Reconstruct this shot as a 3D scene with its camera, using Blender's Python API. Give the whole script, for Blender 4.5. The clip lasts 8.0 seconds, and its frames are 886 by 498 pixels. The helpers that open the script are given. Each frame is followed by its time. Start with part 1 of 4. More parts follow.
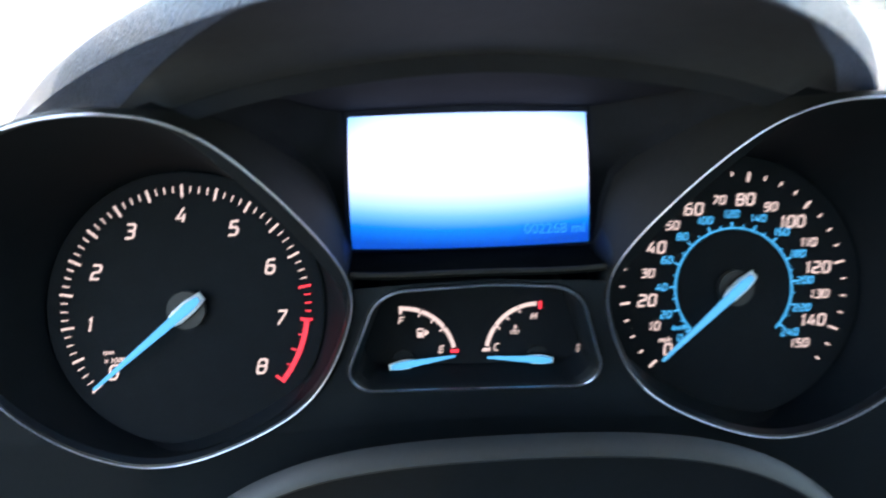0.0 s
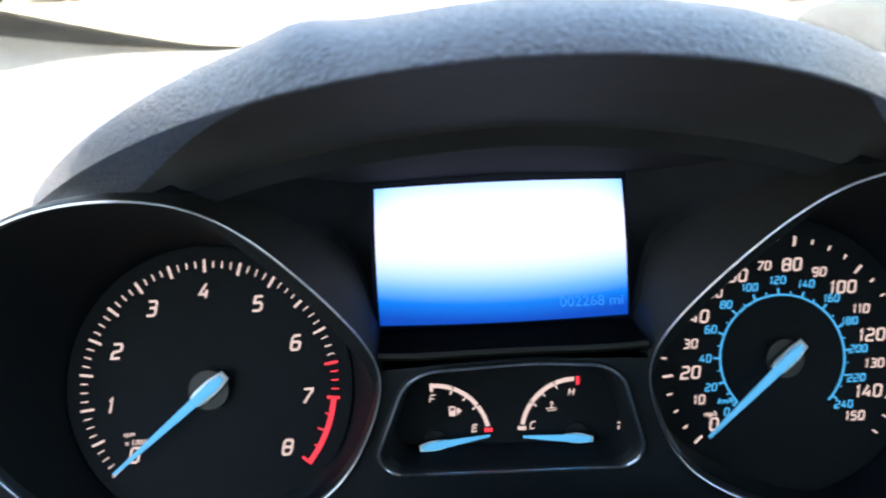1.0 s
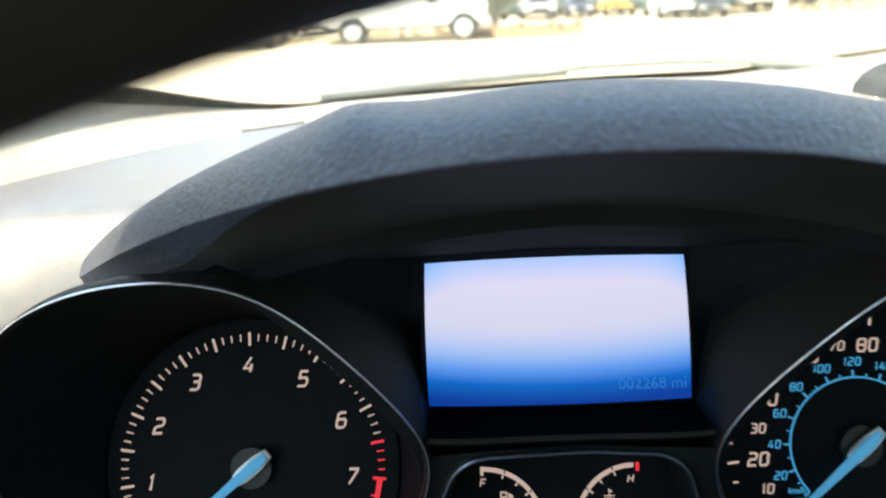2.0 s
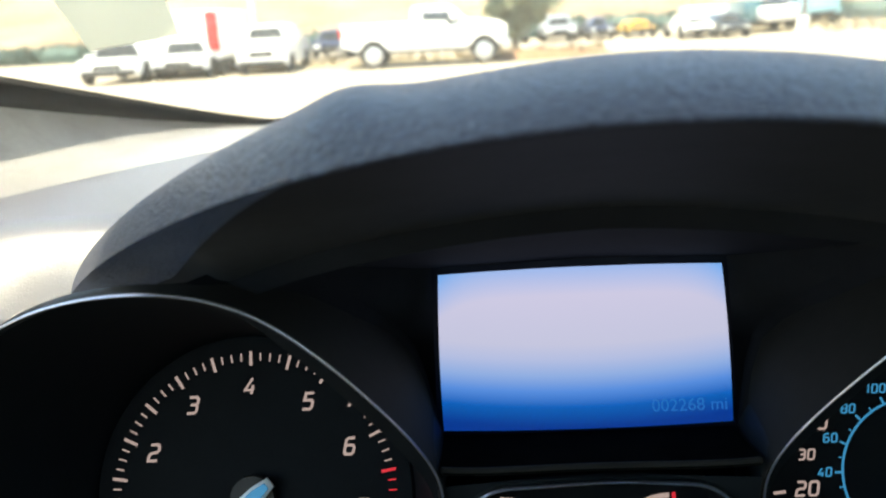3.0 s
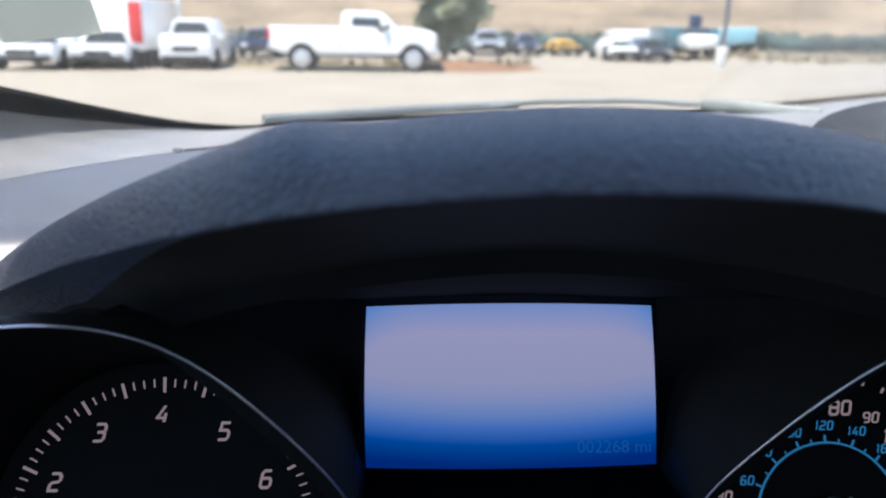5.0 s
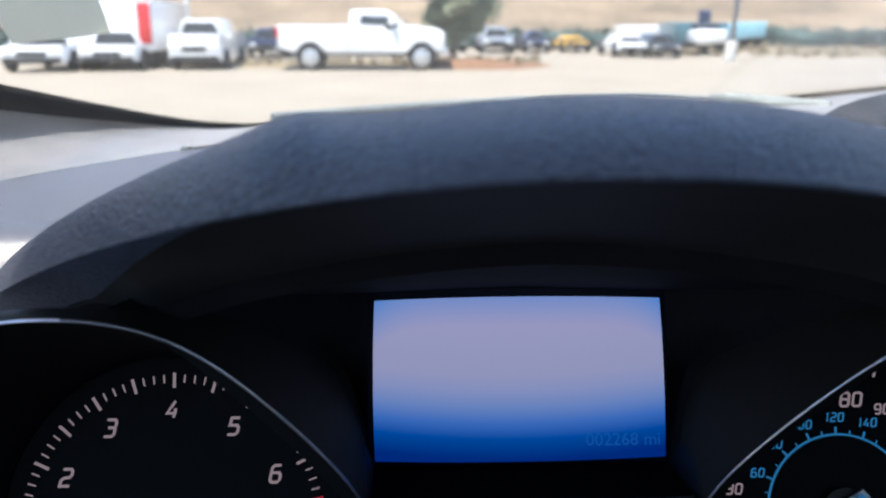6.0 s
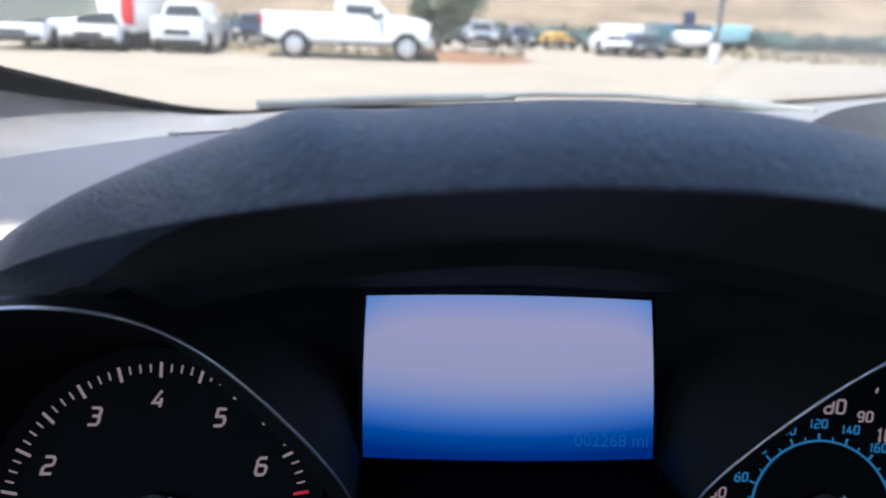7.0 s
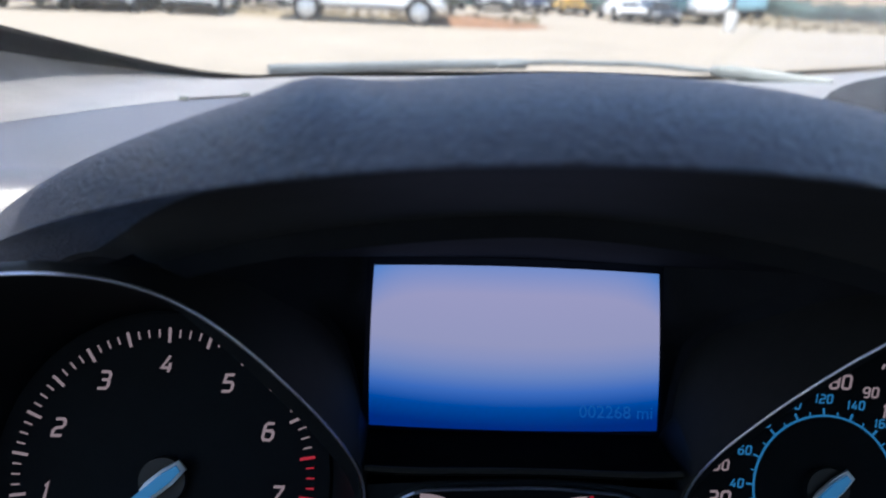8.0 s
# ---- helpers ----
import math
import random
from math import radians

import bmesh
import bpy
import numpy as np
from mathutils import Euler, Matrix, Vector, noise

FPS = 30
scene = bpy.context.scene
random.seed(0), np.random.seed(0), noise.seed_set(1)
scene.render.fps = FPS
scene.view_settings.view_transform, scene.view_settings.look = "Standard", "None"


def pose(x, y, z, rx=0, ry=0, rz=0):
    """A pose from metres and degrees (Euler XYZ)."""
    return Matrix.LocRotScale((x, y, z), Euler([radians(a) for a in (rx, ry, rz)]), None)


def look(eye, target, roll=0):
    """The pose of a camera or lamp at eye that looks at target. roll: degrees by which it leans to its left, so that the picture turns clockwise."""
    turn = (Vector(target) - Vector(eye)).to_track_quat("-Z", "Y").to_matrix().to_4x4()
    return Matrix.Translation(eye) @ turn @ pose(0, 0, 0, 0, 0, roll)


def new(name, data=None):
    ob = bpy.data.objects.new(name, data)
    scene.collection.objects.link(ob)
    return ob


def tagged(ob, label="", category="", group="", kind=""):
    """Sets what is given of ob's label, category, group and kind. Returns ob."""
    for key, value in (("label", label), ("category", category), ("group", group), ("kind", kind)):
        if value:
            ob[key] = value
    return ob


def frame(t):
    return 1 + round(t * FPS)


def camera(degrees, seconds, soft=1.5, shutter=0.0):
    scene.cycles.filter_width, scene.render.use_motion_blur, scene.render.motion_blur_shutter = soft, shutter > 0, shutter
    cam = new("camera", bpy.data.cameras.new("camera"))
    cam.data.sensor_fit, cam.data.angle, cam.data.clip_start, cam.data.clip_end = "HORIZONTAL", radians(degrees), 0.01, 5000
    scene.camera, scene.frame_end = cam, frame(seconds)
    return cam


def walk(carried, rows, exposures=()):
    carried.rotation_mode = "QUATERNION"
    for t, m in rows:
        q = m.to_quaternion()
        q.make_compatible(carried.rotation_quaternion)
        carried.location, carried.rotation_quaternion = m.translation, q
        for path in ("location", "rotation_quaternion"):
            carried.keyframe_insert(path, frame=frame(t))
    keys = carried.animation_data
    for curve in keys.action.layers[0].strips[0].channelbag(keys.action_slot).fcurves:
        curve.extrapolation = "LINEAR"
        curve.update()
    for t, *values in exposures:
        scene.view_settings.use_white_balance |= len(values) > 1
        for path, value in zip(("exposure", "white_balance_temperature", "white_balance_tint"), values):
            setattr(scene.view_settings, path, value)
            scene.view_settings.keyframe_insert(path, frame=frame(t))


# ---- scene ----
cam = camera(54.6, 8.0, soft=2.0, shutter=0.5)
PATH = [
    (0, (-0.03269, -0.32051, 1.22060), (0.03062, 0.59925, 0.83325), -0.374),
    (0.2, (-0.03707, -0.31234, 1.20780), (0.01309, 0.61467, 0.83614), -0.456),
    (0.5, (-0.03932, -0.30365, 1.20872), (0.00742, 0.62175, 0.83263), -0.768),
    (0.6, (-0.03939, -0.30742, 1.20534), (0.00859, 0.62845, 0.85629), -0.999),
    (0.7, (-0.03604, -0.30907, 1.21612), (0.01370, 0.62642, 0.86629), -1.051),
    (0.8, (-0.03000, -0.30953, 1.22596), (0.01644, 0.62822, 0.88175), -1.414),
    (0.9, (-0.03035, -0.30696, 1.22581), (0.00932, 0.63262, 0.88579), -1.824),
    (1, (-0.03265, -0.30240, 1.22789), (0.00032, 0.63583, 0.88346), -1.920),
    (1.1, (-0.03357, -0.30239, 1.22504), (-0.00809, 0.64111, 0.89464), -2.111),
    (1.2, (-0.03795, -0.30165, 1.22564), (-0.01604, 0.64546, 0.90548), -2.144),
    (1.3, (-0.04077, -0.30164, 1.22580), (-0.02478, 0.64936, 0.91701), -1.976),
    (1.5, (-0.04267, -0.29484, 1.23355), (-0.03917, 0.65693, 0.92675), -1.846),
    (1.7, (-0.03771, -0.29466, 1.23447), (-0.04622, 0.66031, 0.93790), -2.201),
    (2, (-0.03410, -0.28763, 1.23385), (-0.05280, 0.66924, 0.94392), -2.397),
    (2.2, (-0.04154, -0.27449, 1.22809), (-0.06851, 0.68116, 0.93483), -2.719),
    (3.3, (-0.03010, -0.26178, 1.22249), (-0.07498, 0.70644, 0.97162), -3.188),
    (3.4, (-0.03039, -0.25969, 1.22356), (-0.07412, 0.70965, 0.97623), -3.053),
    (3.5, (-0.02981, -0.25731, 1.22369), (-0.06932, 0.71345, 0.98105), -2.618),
    (3.7, (-0.02933, -0.25550, 1.22691), (-0.06177, 0.71640, 0.99135), -2.126),
    (4, (-0.03293, -0.25513, 1.22904), (-0.03452, 0.71795, 0.99858), -0.860),
    (4.2, (-0.03407, -0.25611, 1.22773), (-0.01661, 0.71565, 0.99239), -0.299),
    (4.5, (-0.03437, -0.25622, 1.22471), (0.00446, 0.71228, 0.97876), 0.375),
    (4.7, (-0.03580, -0.25630, 1.22744), (0.01323, 0.70881, 0.97473), 0.678),
    (5.8, (-0.03466, -0.25683, 1.22932), (0.00761, 0.70618, 0.97066), 0.373),
    (6, (-0.03474, -0.25685, 1.22726), (0.00259, 0.70827, 0.96811), 0.054),
    (6.5, (-0.03587, -0.25684, 1.22617), (0.00074, 0.70820, 0.96663), 0.645),
    (7, (-0.03978, -0.25524, 1.22817), (0.02236, 0.70648, 0.96128), 2.211),
    (7.3, (-0.03923, -0.25357, 1.22644), (0.03385, 0.70411, 0.94805), 3.088),
    (7.5, (-0.03929, -0.25377, 1.22842), (0.03333, 0.70233, 0.94452), 3.265),
    (7.7, (-0.03824, -0.25553, 1.22817), (0.02416, 0.69891, 0.93636), 3.085),
    (8, (-0.03916, -0.25474, 1.22929), (0.01246, 0.69633, 0.92467), 2.862),
]
EXPOSURES = [(0.0, 3.3, 7000, 1), (0.5, 3.35, 7000, 1), (1.0, 3.0, 7200, 0), (1.5, 2.38, 7700, -2), (2.0, 2.2, 7600, -4), (3.3, 1.68, 7400, -2), (3.5, 1.46, 7000, -1), (4.0, 1.02, 6150, 4), (4.5, 0.92, 6000, 7), (6.0, 1.0, 6000, 8), (8.0, 1.05, 5950, 9)]
cam.data.dof.use_dof, cam.data.dof.focus_distance, cam.data.dof.aperture_fstop = True, 0.295, 15.0
walk(cam, [(t, look(eye, target, roll)) for t, eye, target, roll in PATH], EXPOSURES)

# ---- daylight ----
SUN_FROM = Vector((-1.0, -1.0, 3.5)).normalized()
world = bpy.data.worlds.new("sky")
scene.world = world
world.use_nodes = True
wn = world.node_tree
sky = wn.nodes.new("ShaderNodeTexSky")
sky.sky_type, sky.sun_disc = "NISHITA", False
sky.sun_elevation = math.asin(SUN_FROM.z)
sky.ozone_density = 1.6
sky.sun_rotation = math.atan2(SUN_FROM.x, SUN_FROM.y)
wn.links.new(sky.outputs[0], wn.nodes["Background"].inputs[0])
wn.nodes["Background"].inputs[1].default_value = 0.14
sun = new("sun", bpy.data.lights.new("sun", "SUN"))
sun.data.energy, sun.data.angle, sun.data.color = 3.8, radians(0.5), (1.0, 0.91, 0.78)
sun.matrix_world = look(SUN_FROM * 50, (0, 0, 0))


# ---- materials ----
def material(name, colour, rough=0.5, metal=0.0, vary=0.15, size=0.02, bump=0.0, grain=0.001, kind="noise", coat=0.0, spec=0.5):
    """A surface: base colour varied at two sizes, with fine relief. size, grain: metres."""
    m = bpy.data.materials.new(name)
    m.use_nodes = True
    nt = m.node_tree
    b = nt.nodes["Principled BSDF"]
    b.inputs["Roughness"].default_value, b.inputs["Metallic"].default_value = rough, metal
    b.inputs["Coat Weight"].default_value = coat
    b.inputs["Specular IOR Level"].default_value = spec
    tc = nt.nodes.new("ShaderNodeTexCoord")
    big = nt.nodes.new("ShaderNodeTexNoise")
    big.inputs["Scale"].default_value, big.inputs["Detail"].default_value = 1 / size, 5
    nt.links.new(tc.outputs["Object"], big.inputs["Vector"])
    small = nt.nodes.new("ShaderNodeTexNoise")
    small.inputs["Scale"].default_value, small.inputs["Detail"].default_value = 8 / size, 3
    nt.links.new(tc.outputs["Object"], small.inputs["Vector"])
    add = nt.nodes.new("ShaderNodeMath")
    add.operation = "MULTIPLY_ADD"
    add.inputs[1].default_value = 0.4
    nt.links.new(small.outputs["Fac"], add.inputs[0])
    nt.links.new(big.outputs["Fac"], add.inputs[2])
    ramp = nt.nodes.new("ShaderNodeMapRange")
    ramp.inputs["From Min"].default_value, ramp.inputs["From Max"].default_value = 0.4, 1.0
    ramp.inputs["To Min"].default_value, ramp.inputs["To Max"].default_value = 1 - vary, 1 + vary
    nt.links.new(add.outputs[0], ramp.inputs["Value"])
    mix = nt.nodes.new("ShaderNodeMix")
    mix.data_type, mix.blend_type = "RGBA", "MULTIPLY"
    mix.inputs["Factor"].default_value = 1
    mix.inputs["A"].default_value = (*colour, 1)
    nt.links.new(ramp.outputs["Result"], mix.inputs["B"])
    nt.links.new(mix.outputs["Result"], b.inputs["Base Color"])
    if bump:
        if kind == "leather":
            tex = nt.nodes.new("ShaderNodeTexVoronoi")
            tex.feature = "DISTANCE_TO_EDGE"
            warp = nt.nodes.new("ShaderNodeTexNoise")
            warp.inputs["Scale"].default_value = 0.6 / grain
            wadd = nt.nodes.new("ShaderNodeMix")
            wadd.data_type, wadd.blend_type = "RGBA", "LINEAR_LIGHT"
            wadd.inputs["Factor"].default_value = grain * 0.9
            nt.links.new(tc.outputs["Object"], warp.inputs["Vector"])
            nt.links.new(tc.outputs["Object"], wadd.inputs["A"])
            nt.links.new(warp.outputs["Color"], wadd.inputs["B"])
            nt.links.new(wadd.outputs["Result"], tex.inputs["Vector"])
            tex.inputs["Scale"].default_value = 1 / grain
            out = tex.outputs["Distance"]
        else:
            tex = nt.nodes.new("ShaderNodeTexNoise")
            tex.inputs["Scale"].default_value, tex.inputs["Detail"].default_value = 1 / grain, 4
            nt.links.new(tc.outputs["Object"], tex.inputs["Vector"])
            out = tex.outputs["Fac"]
        bp = nt.nodes.new("ShaderNodeBump")
        bp.inputs["Strength"].default_value, bp.inputs["Distance"].default_value = bump, grain * 0.5
        nt.links.new(out, bp.inputs["Height"])
        nt.links.new(bp.outputs["Normal"], b.inputs["Normal"])
    return m


def lit(name, colour, strength, base=(0.02, 0.02, 0.02)):
    """Backlit print: gives off light of its own."""
    m = bpy.data.materials.new(name)
    m.use_nodes = True
    b = m.node_tree.nodes["Principled BSDF"]
    b.inputs["Base Color"].default_value = (*base, 1)
    b.inputs["Roughness"].default_value = 0.6
    b.inputs["Emission Color"].default_value = (*colour, 1)
    b.inputs["Emission Strength"].default_value = strength
    return m


def glass(name, tint=(1, 1, 1)):
    m = bpy.data.materials.new(name)
    m.use_nodes = True
    b = m.node_tree.nodes["Principled BSDF"]
    b.inputs["Base Color"].default_value = (*tint, 1)
    b.inputs["Transmission Weight"].default_value = 1
    b.inputs["Roughness"].default_value = 0
    b.inputs["IOR"].default_value = 1.05
    return m


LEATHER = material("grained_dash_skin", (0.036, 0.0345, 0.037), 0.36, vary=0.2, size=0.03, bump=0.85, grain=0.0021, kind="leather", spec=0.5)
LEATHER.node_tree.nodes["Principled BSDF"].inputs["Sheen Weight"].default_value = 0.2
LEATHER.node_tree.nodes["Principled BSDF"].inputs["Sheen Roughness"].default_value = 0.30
# blue tints stand in for sky reflected along the hood's crest
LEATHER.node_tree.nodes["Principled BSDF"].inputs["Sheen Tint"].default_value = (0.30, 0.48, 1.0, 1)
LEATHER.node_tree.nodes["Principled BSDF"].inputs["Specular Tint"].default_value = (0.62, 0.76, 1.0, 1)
LINER = material("matt_black_plastic", (0.030, 0.034, 0.041), 0.75, vary=0.2, size=0.03, bump=0.15, grain=0.0006, spec=0.15)
SURROUND = material("satin_black_plastic", (0.0092, 0.0126, 0.0166), 0.5, vary=0.2, size=0.03, bump=0.15, grain=0.0006, spec=0.2)
SHOULDER_BLACK = material("matt_shoulder_black", (0.0165, 0.0175, 0.018), 0.7, vary=0.2, size=0.03, bump=0.15, grain=0.0006, spec=0.15)
POCKET = material("matt_pocket_black", (0.012, 0.0135, 0.017), 0.85, vary=0.2, size=0.02, bump=0.15, grain=0.0006, spec=0.05)
BLACK = material("deep_black_plastic", (0.008, 0.0105, 0.014), 0.5, vary=0.2, size=0.02, bump=0.1, grain=0.0005, spec=0.15)
GLOSS = material("dark_satin_metal", (0.10, 0.11, 0.125), 0.34, metal=1.0, vary=0.1, size=0.02)
SATIN = material("satin_chrome", (0.70, 0.77, 0.96), 0.28, metal=1.0, vary=0.08, size=0.01)
DIAL = material("dial_black", (0.0066, 0.0088, 0.0120), 0.55, vary=0.15, size=0.01, spec=0.06)
HUB = material("hub_grey", (0.010, 0.0115, 0.014), 0.5, vary=0.1, size=0.005)
# dash top in two tones: paler for sun by the glass, bluish for skylight
SUNPAD = material("sun_paled_dash_top", (0.20, 0.20, 0.205), 0.28, vary=0.25, size=0.03, bump=0.30, grain=0.0018, kind="leather", spec=0.8)
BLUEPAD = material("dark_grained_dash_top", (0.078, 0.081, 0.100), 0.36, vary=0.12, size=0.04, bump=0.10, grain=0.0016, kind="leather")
FRIT = material("black_frit", (0.006, 0.006, 0.006), 0.4, vary=0.1)
RUBBER = material("black_rubber", (0.02, 0.02, 0.02), 0.7, vary=0.2, size=0.05, bump=0.2, grain=0.002)
WIPER = material("faded_grey_plastic", (0.17, 0.19, 0.19), 0.55, vary=0.2, size=0.03)
CARD = material("grey_card", (0.74, 0.75, 0.66), 0.7, vary=0.04, size=0.03)
nt = CARD.node_tree
thin = nt.nodes.new("ShaderNodeBsdfTranslucent")
thin.inputs["Color"].default_value = (0.95, 0.93, 0.80, 1)
both = nt.nodes.new("ShaderNodeMixShader")
both.inputs[0].default_value = 0.5
nt.links.new(nt.nodes["Principled BSDF"].outputs[0], both.inputs[1])
nt.links.new(thin.outputs[0], both.inputs[2])
nt.links.new(both.outputs[0], nt.nodes["Material Output"].inputs["Surface"])
LINING = material("light_headliner", (0.30, 0.29, 0.275), 0.9, vary=0.05, size=0.05, bump=0.2, grain=0.002)
CAP = material("silver_needle_base", (0.60, 0.64, 0.68), 0.42, metal=0.4, vary=0.08, size=0.01)
TRIM = material("black_door_trim", (0.03, 0.03, 0.032), 0.6, vary=0.15, size=0.05)
PINK = lit("warm_white_backlight", (1.0, 0.74, 0.79), 0.115)
BLUE = lit("blue_backlight", (0.05, 0.36, 0.80), 0.18)
RED = lit("red_backlight", (1.0, 0.03, 0.07), 0.17)
NEEDLE = lit("blue_needle", (0.08, 0.38, 0.78), 0.125, (0.05, 0.2, 0.4))
GLASS = glass("windshield_glass")
nt = GLASS.node_tree
# faint scattering layer that imitates glare over the outdoor view
veil = nt.nodes.new("ShaderNodeBsdfTranslucent")
veil.inputs["Color"].default_value = (0.95, 0.93, 0.88, 1)
patchy = nt.nodes.new("ShaderNodeTexNoise")
patchy.inputs["Scale"].default_value, patchy.inputs["Detail"].default_value = 9, 6
haze = nt.nodes.new("ShaderNodeMapRange")
haze.inputs["From Min"].default_value, haze.inputs["From Max"].default_value = 0.3, 0.7
haze.inputs["To Min"].default_value, haze.inputs["To Max"].default_value = 0.008, 0.019
nt.links.new(patchy.outputs["Fac"], haze.inputs["Value"])
both = nt.nodes.new("ShaderNodeMixShader")
nt.links.new(haze.outputs["Result"], both.inputs[0])
nt.links.new(nt.nodes["Principled BSDF"].outputs[0], both.inputs[1])
nt.links.new(veil.outputs[0], both.inputs[2])
nt.links.new(both.outputs[0], nt.nodes["Material Output"].inputs["Surface"])
ASPHALT = material("pale_dusty_asphalt", (0.33, 0.283, 0.216), 0.95, vary=0.12, size=3.0, bump=0.3, grain=0.05)
DIRT = material("brown_dirt", (0.24, 0.13, 0.07), 0.95, vary=0.3, size=0.6, bump=0.5, grain=0.08)
DRY = material("dry_grass_slope", (0.24, 0.18, 0.115), 0.95, vary=0.5, size=6.0, bump=0.5, grain=0.3)
WHITE = material("white_car_paint", (0.80, 0.80, 0.79), 0.25, vary=0.04, size=1.0, coat=0.6)
SILVER = material("silver_car_paint", (0.45, 0.47, 0.50), 0.3, metal=0.4, vary=0.05, size=1.0, coat=0.5)
NAVY = material("dark_blue_paint", (0.02, 0.03, 0.08), 0.3, vary=0.1, size=1.0, coat=0.5)
CHARCOAL = material("charcoal_paint", (0.03, 0.035, 0.04), 0.3, vary=0.1, size=1.0, coat=0.5)
YELLOW = material("yellow_paint", (0.80, 0.45, 0.02), 0.3, vary=0.05, size=1.0, coat=0.4)
TEAL = material("teal_truck_paint", (0.06, 0.14, 0.17), 0.35, vary=0.15, size=0.6, coat=0.4)
PALEBLUE = material("pale_blue_box", (0.28, 0.50, 0.58), 0.5, vary=0.1, size=0.6)
REDPAINT = material("red_van_stripe", (0.55, 0.03, 0.03), 0.35, vary=0.08, size=0.5)
TINT = material("tinted_car_glass", (0.05, 0.058, 0.068), 0.08, vary=0.1, size=0.5)
ALLOY = material("bright_wheel_alloy", (0.62, 0.62, 0.62), 0.35, metal=0.6, vary=0.08, size=0.1)
LAMP = material("clear_lamp_lens", (0.75, 0.75, 0.72), 0.12, vary=0.05, size=0.05)
REDLAMP = material("red_lamp_lens", (0.55, 0.02, 0.02), 0.15, vary=0.05, size=0.05)
BARK = material("grey_brown_bark", (0.14, 0.10, 0.07), 0.9, vary=0.3, size=0.1, bump=0.6, grain=0.03)
LEAF = material("dull_green_leaves", (0.27, 0.285, 0.18), 0.7, vary=0.4, size=0.5)
HEDGE = material("dark_green_hedge", (0.05, 0.085, 0.075), 0.8, vary=0.5, size=0.8)
DRYTUFT = material("straw_weeds", (0.25, 0.20, 0.12), 0.9, vary=0.3, size=0.5)
CONCRETE = material("pale_concrete", (0.62, 0.60, 0.56), 0.9, vary=0.1, size=0.3, bump=0.2, grain=0.02)
STEEL = material("grey_steel_pole", (0.16, 0.155, 0.16), 0.5, metal=0.3, vary=0.1, size=0.3)
WHITEPOLE = material("white_painted_pole", (0.75, 0.74, 0.72), 0.5, vary=0.05, size=0.3)


# ---- mesh helpers ----
def thing(name, label, category, group="", kind=""):
    return tagged(new(name), label, category, group, kind)


def part(name, bm, mat, parent=None, label="", smooth=True):
    """Links a bmesh as one mesh object under a thing or a part."""
    me = bpy.data.meshes.new(name)
    bmesh.ops.recalc_face_normals(bm, faces=bm.faces)
    bm.to_mesh(me)
    bm.free()
    me.materials.append(mat)
    if smooth:
        me.polygons.foreach_set("use_smooth", [True] * len(me.polygons))
        me.set_sharp_from_angle(angle=radians(35))
    ob = new(name, me)
    ob.parent = parent
    if label:
        tagged(ob, label)
    return ob


def loft(rows, closed=False, thick=0.0, bm=None):
    """A sheet through rows of points; closed: each row is a ring. thick: metres of depth along the normal."""
    bm = bm or bmesh.new()
    vs = [[bm.verts.new(p) for p in row] for row in rows]
    n = len(rows[0])
    for a, b in zip(vs, vs[1:]):
        for i in range(n if closed else n - 1):
            j = (i + 1) % n
            bm.faces.new((a[i], a[j], b[j], b[i]))
    if thick:
        bm.normal_update()
        bmesh.ops.solidify(bm, geom=bm.faces[:], thickness=thick)
    return bm


def sweep(points, radius, sides=8, closed=False, bm=None, flat=1.0):
    """A tube along points."""
    bm = bm or bmesh.new()
    pts = [Vector(p) for p in points]
    n = len(pts)
    rings = []
    for i, p in enumerate(pts):
        a = pts[(i - 1) % n] if closed or i else p
        b = pts[(i + 1) % n] if closed or i < n - 1 else p
        t = (b - a).normalized()
        u = t.cross(Vector((0, 1, 0.31)))
        u = u.normalized() if u.length > 1e-4 else t.orthogonal().normalized()
        w = t.cross(u)
        r = radius(i / (n - 1)) if callable(radius) else radius
        rings.append([bm.verts.new(p + r * (math.cos(2 * math.pi * k / sides) * u + flat * math.sin(2 * math.pi * k / sides) * w)) for k in range(sides)])
    pairs = list(zip(rings, rings[1:])) + ([(rings[-1], rings[0])] if closed else [])
    for a, b in pairs:
        for k in range(sides):
            bm.faces.new((a[k], a[(k + 1) % sides], b[(k + 1) % sides], b[k]))
    if not closed:
        bm.faces.new(rings[0])
        bm.faces.new(rings[-1])
    return bm


def box(lo, hi, bevel=0.0, segments=2, bm=None):
    bm = bm or bmesh.new()
    c = [(a + b) / 2 for a, b in zip(lo, hi)]
    s = [abs(b - a) for a, b in zip(lo, hi)]
    made = bmesh.ops.create_cube(bm, size=1, matrix=Matrix.Translation(c) @ Matrix.Diagonal((*s, 1)))
    if bevel:
        edges = {e for v in made["verts"] for e in v.link_edges}
        bmesh.ops.bevel(bm, geom=list(edges), offset=bevel, segments=segments, affect="EDGES", profile=0.5)
    return bm


def prism(profile, m, depth, bevel=0.0, bm=None):
    """A flat outline (list of 2D points), made solid: depth along the local z, at the pose m."""
    bm = bm or bmesh.new()
    low = [bm.verts.new(m @ Vector((x, y, 0))) for x, y in profile]
    top = [bm.verts.new(m @ Vector((x, y, depth))) for x, y in profile]
    n = len(profile)
    sides = [bm.faces.new((low[i], low[(i + 1) % n], top[(i + 1) % n], top[i])) for i in range(n)]
    caps = [bm.faces.new(low), bm.faces.new(top)]
    if bevel:
        edges = {e for f in caps for e in f.edges}
        bmesh.ops.bevel(bm, geom=list(edges), offset=bevel, segments=2, affect="EDGES", profile=0.5)
    return bm


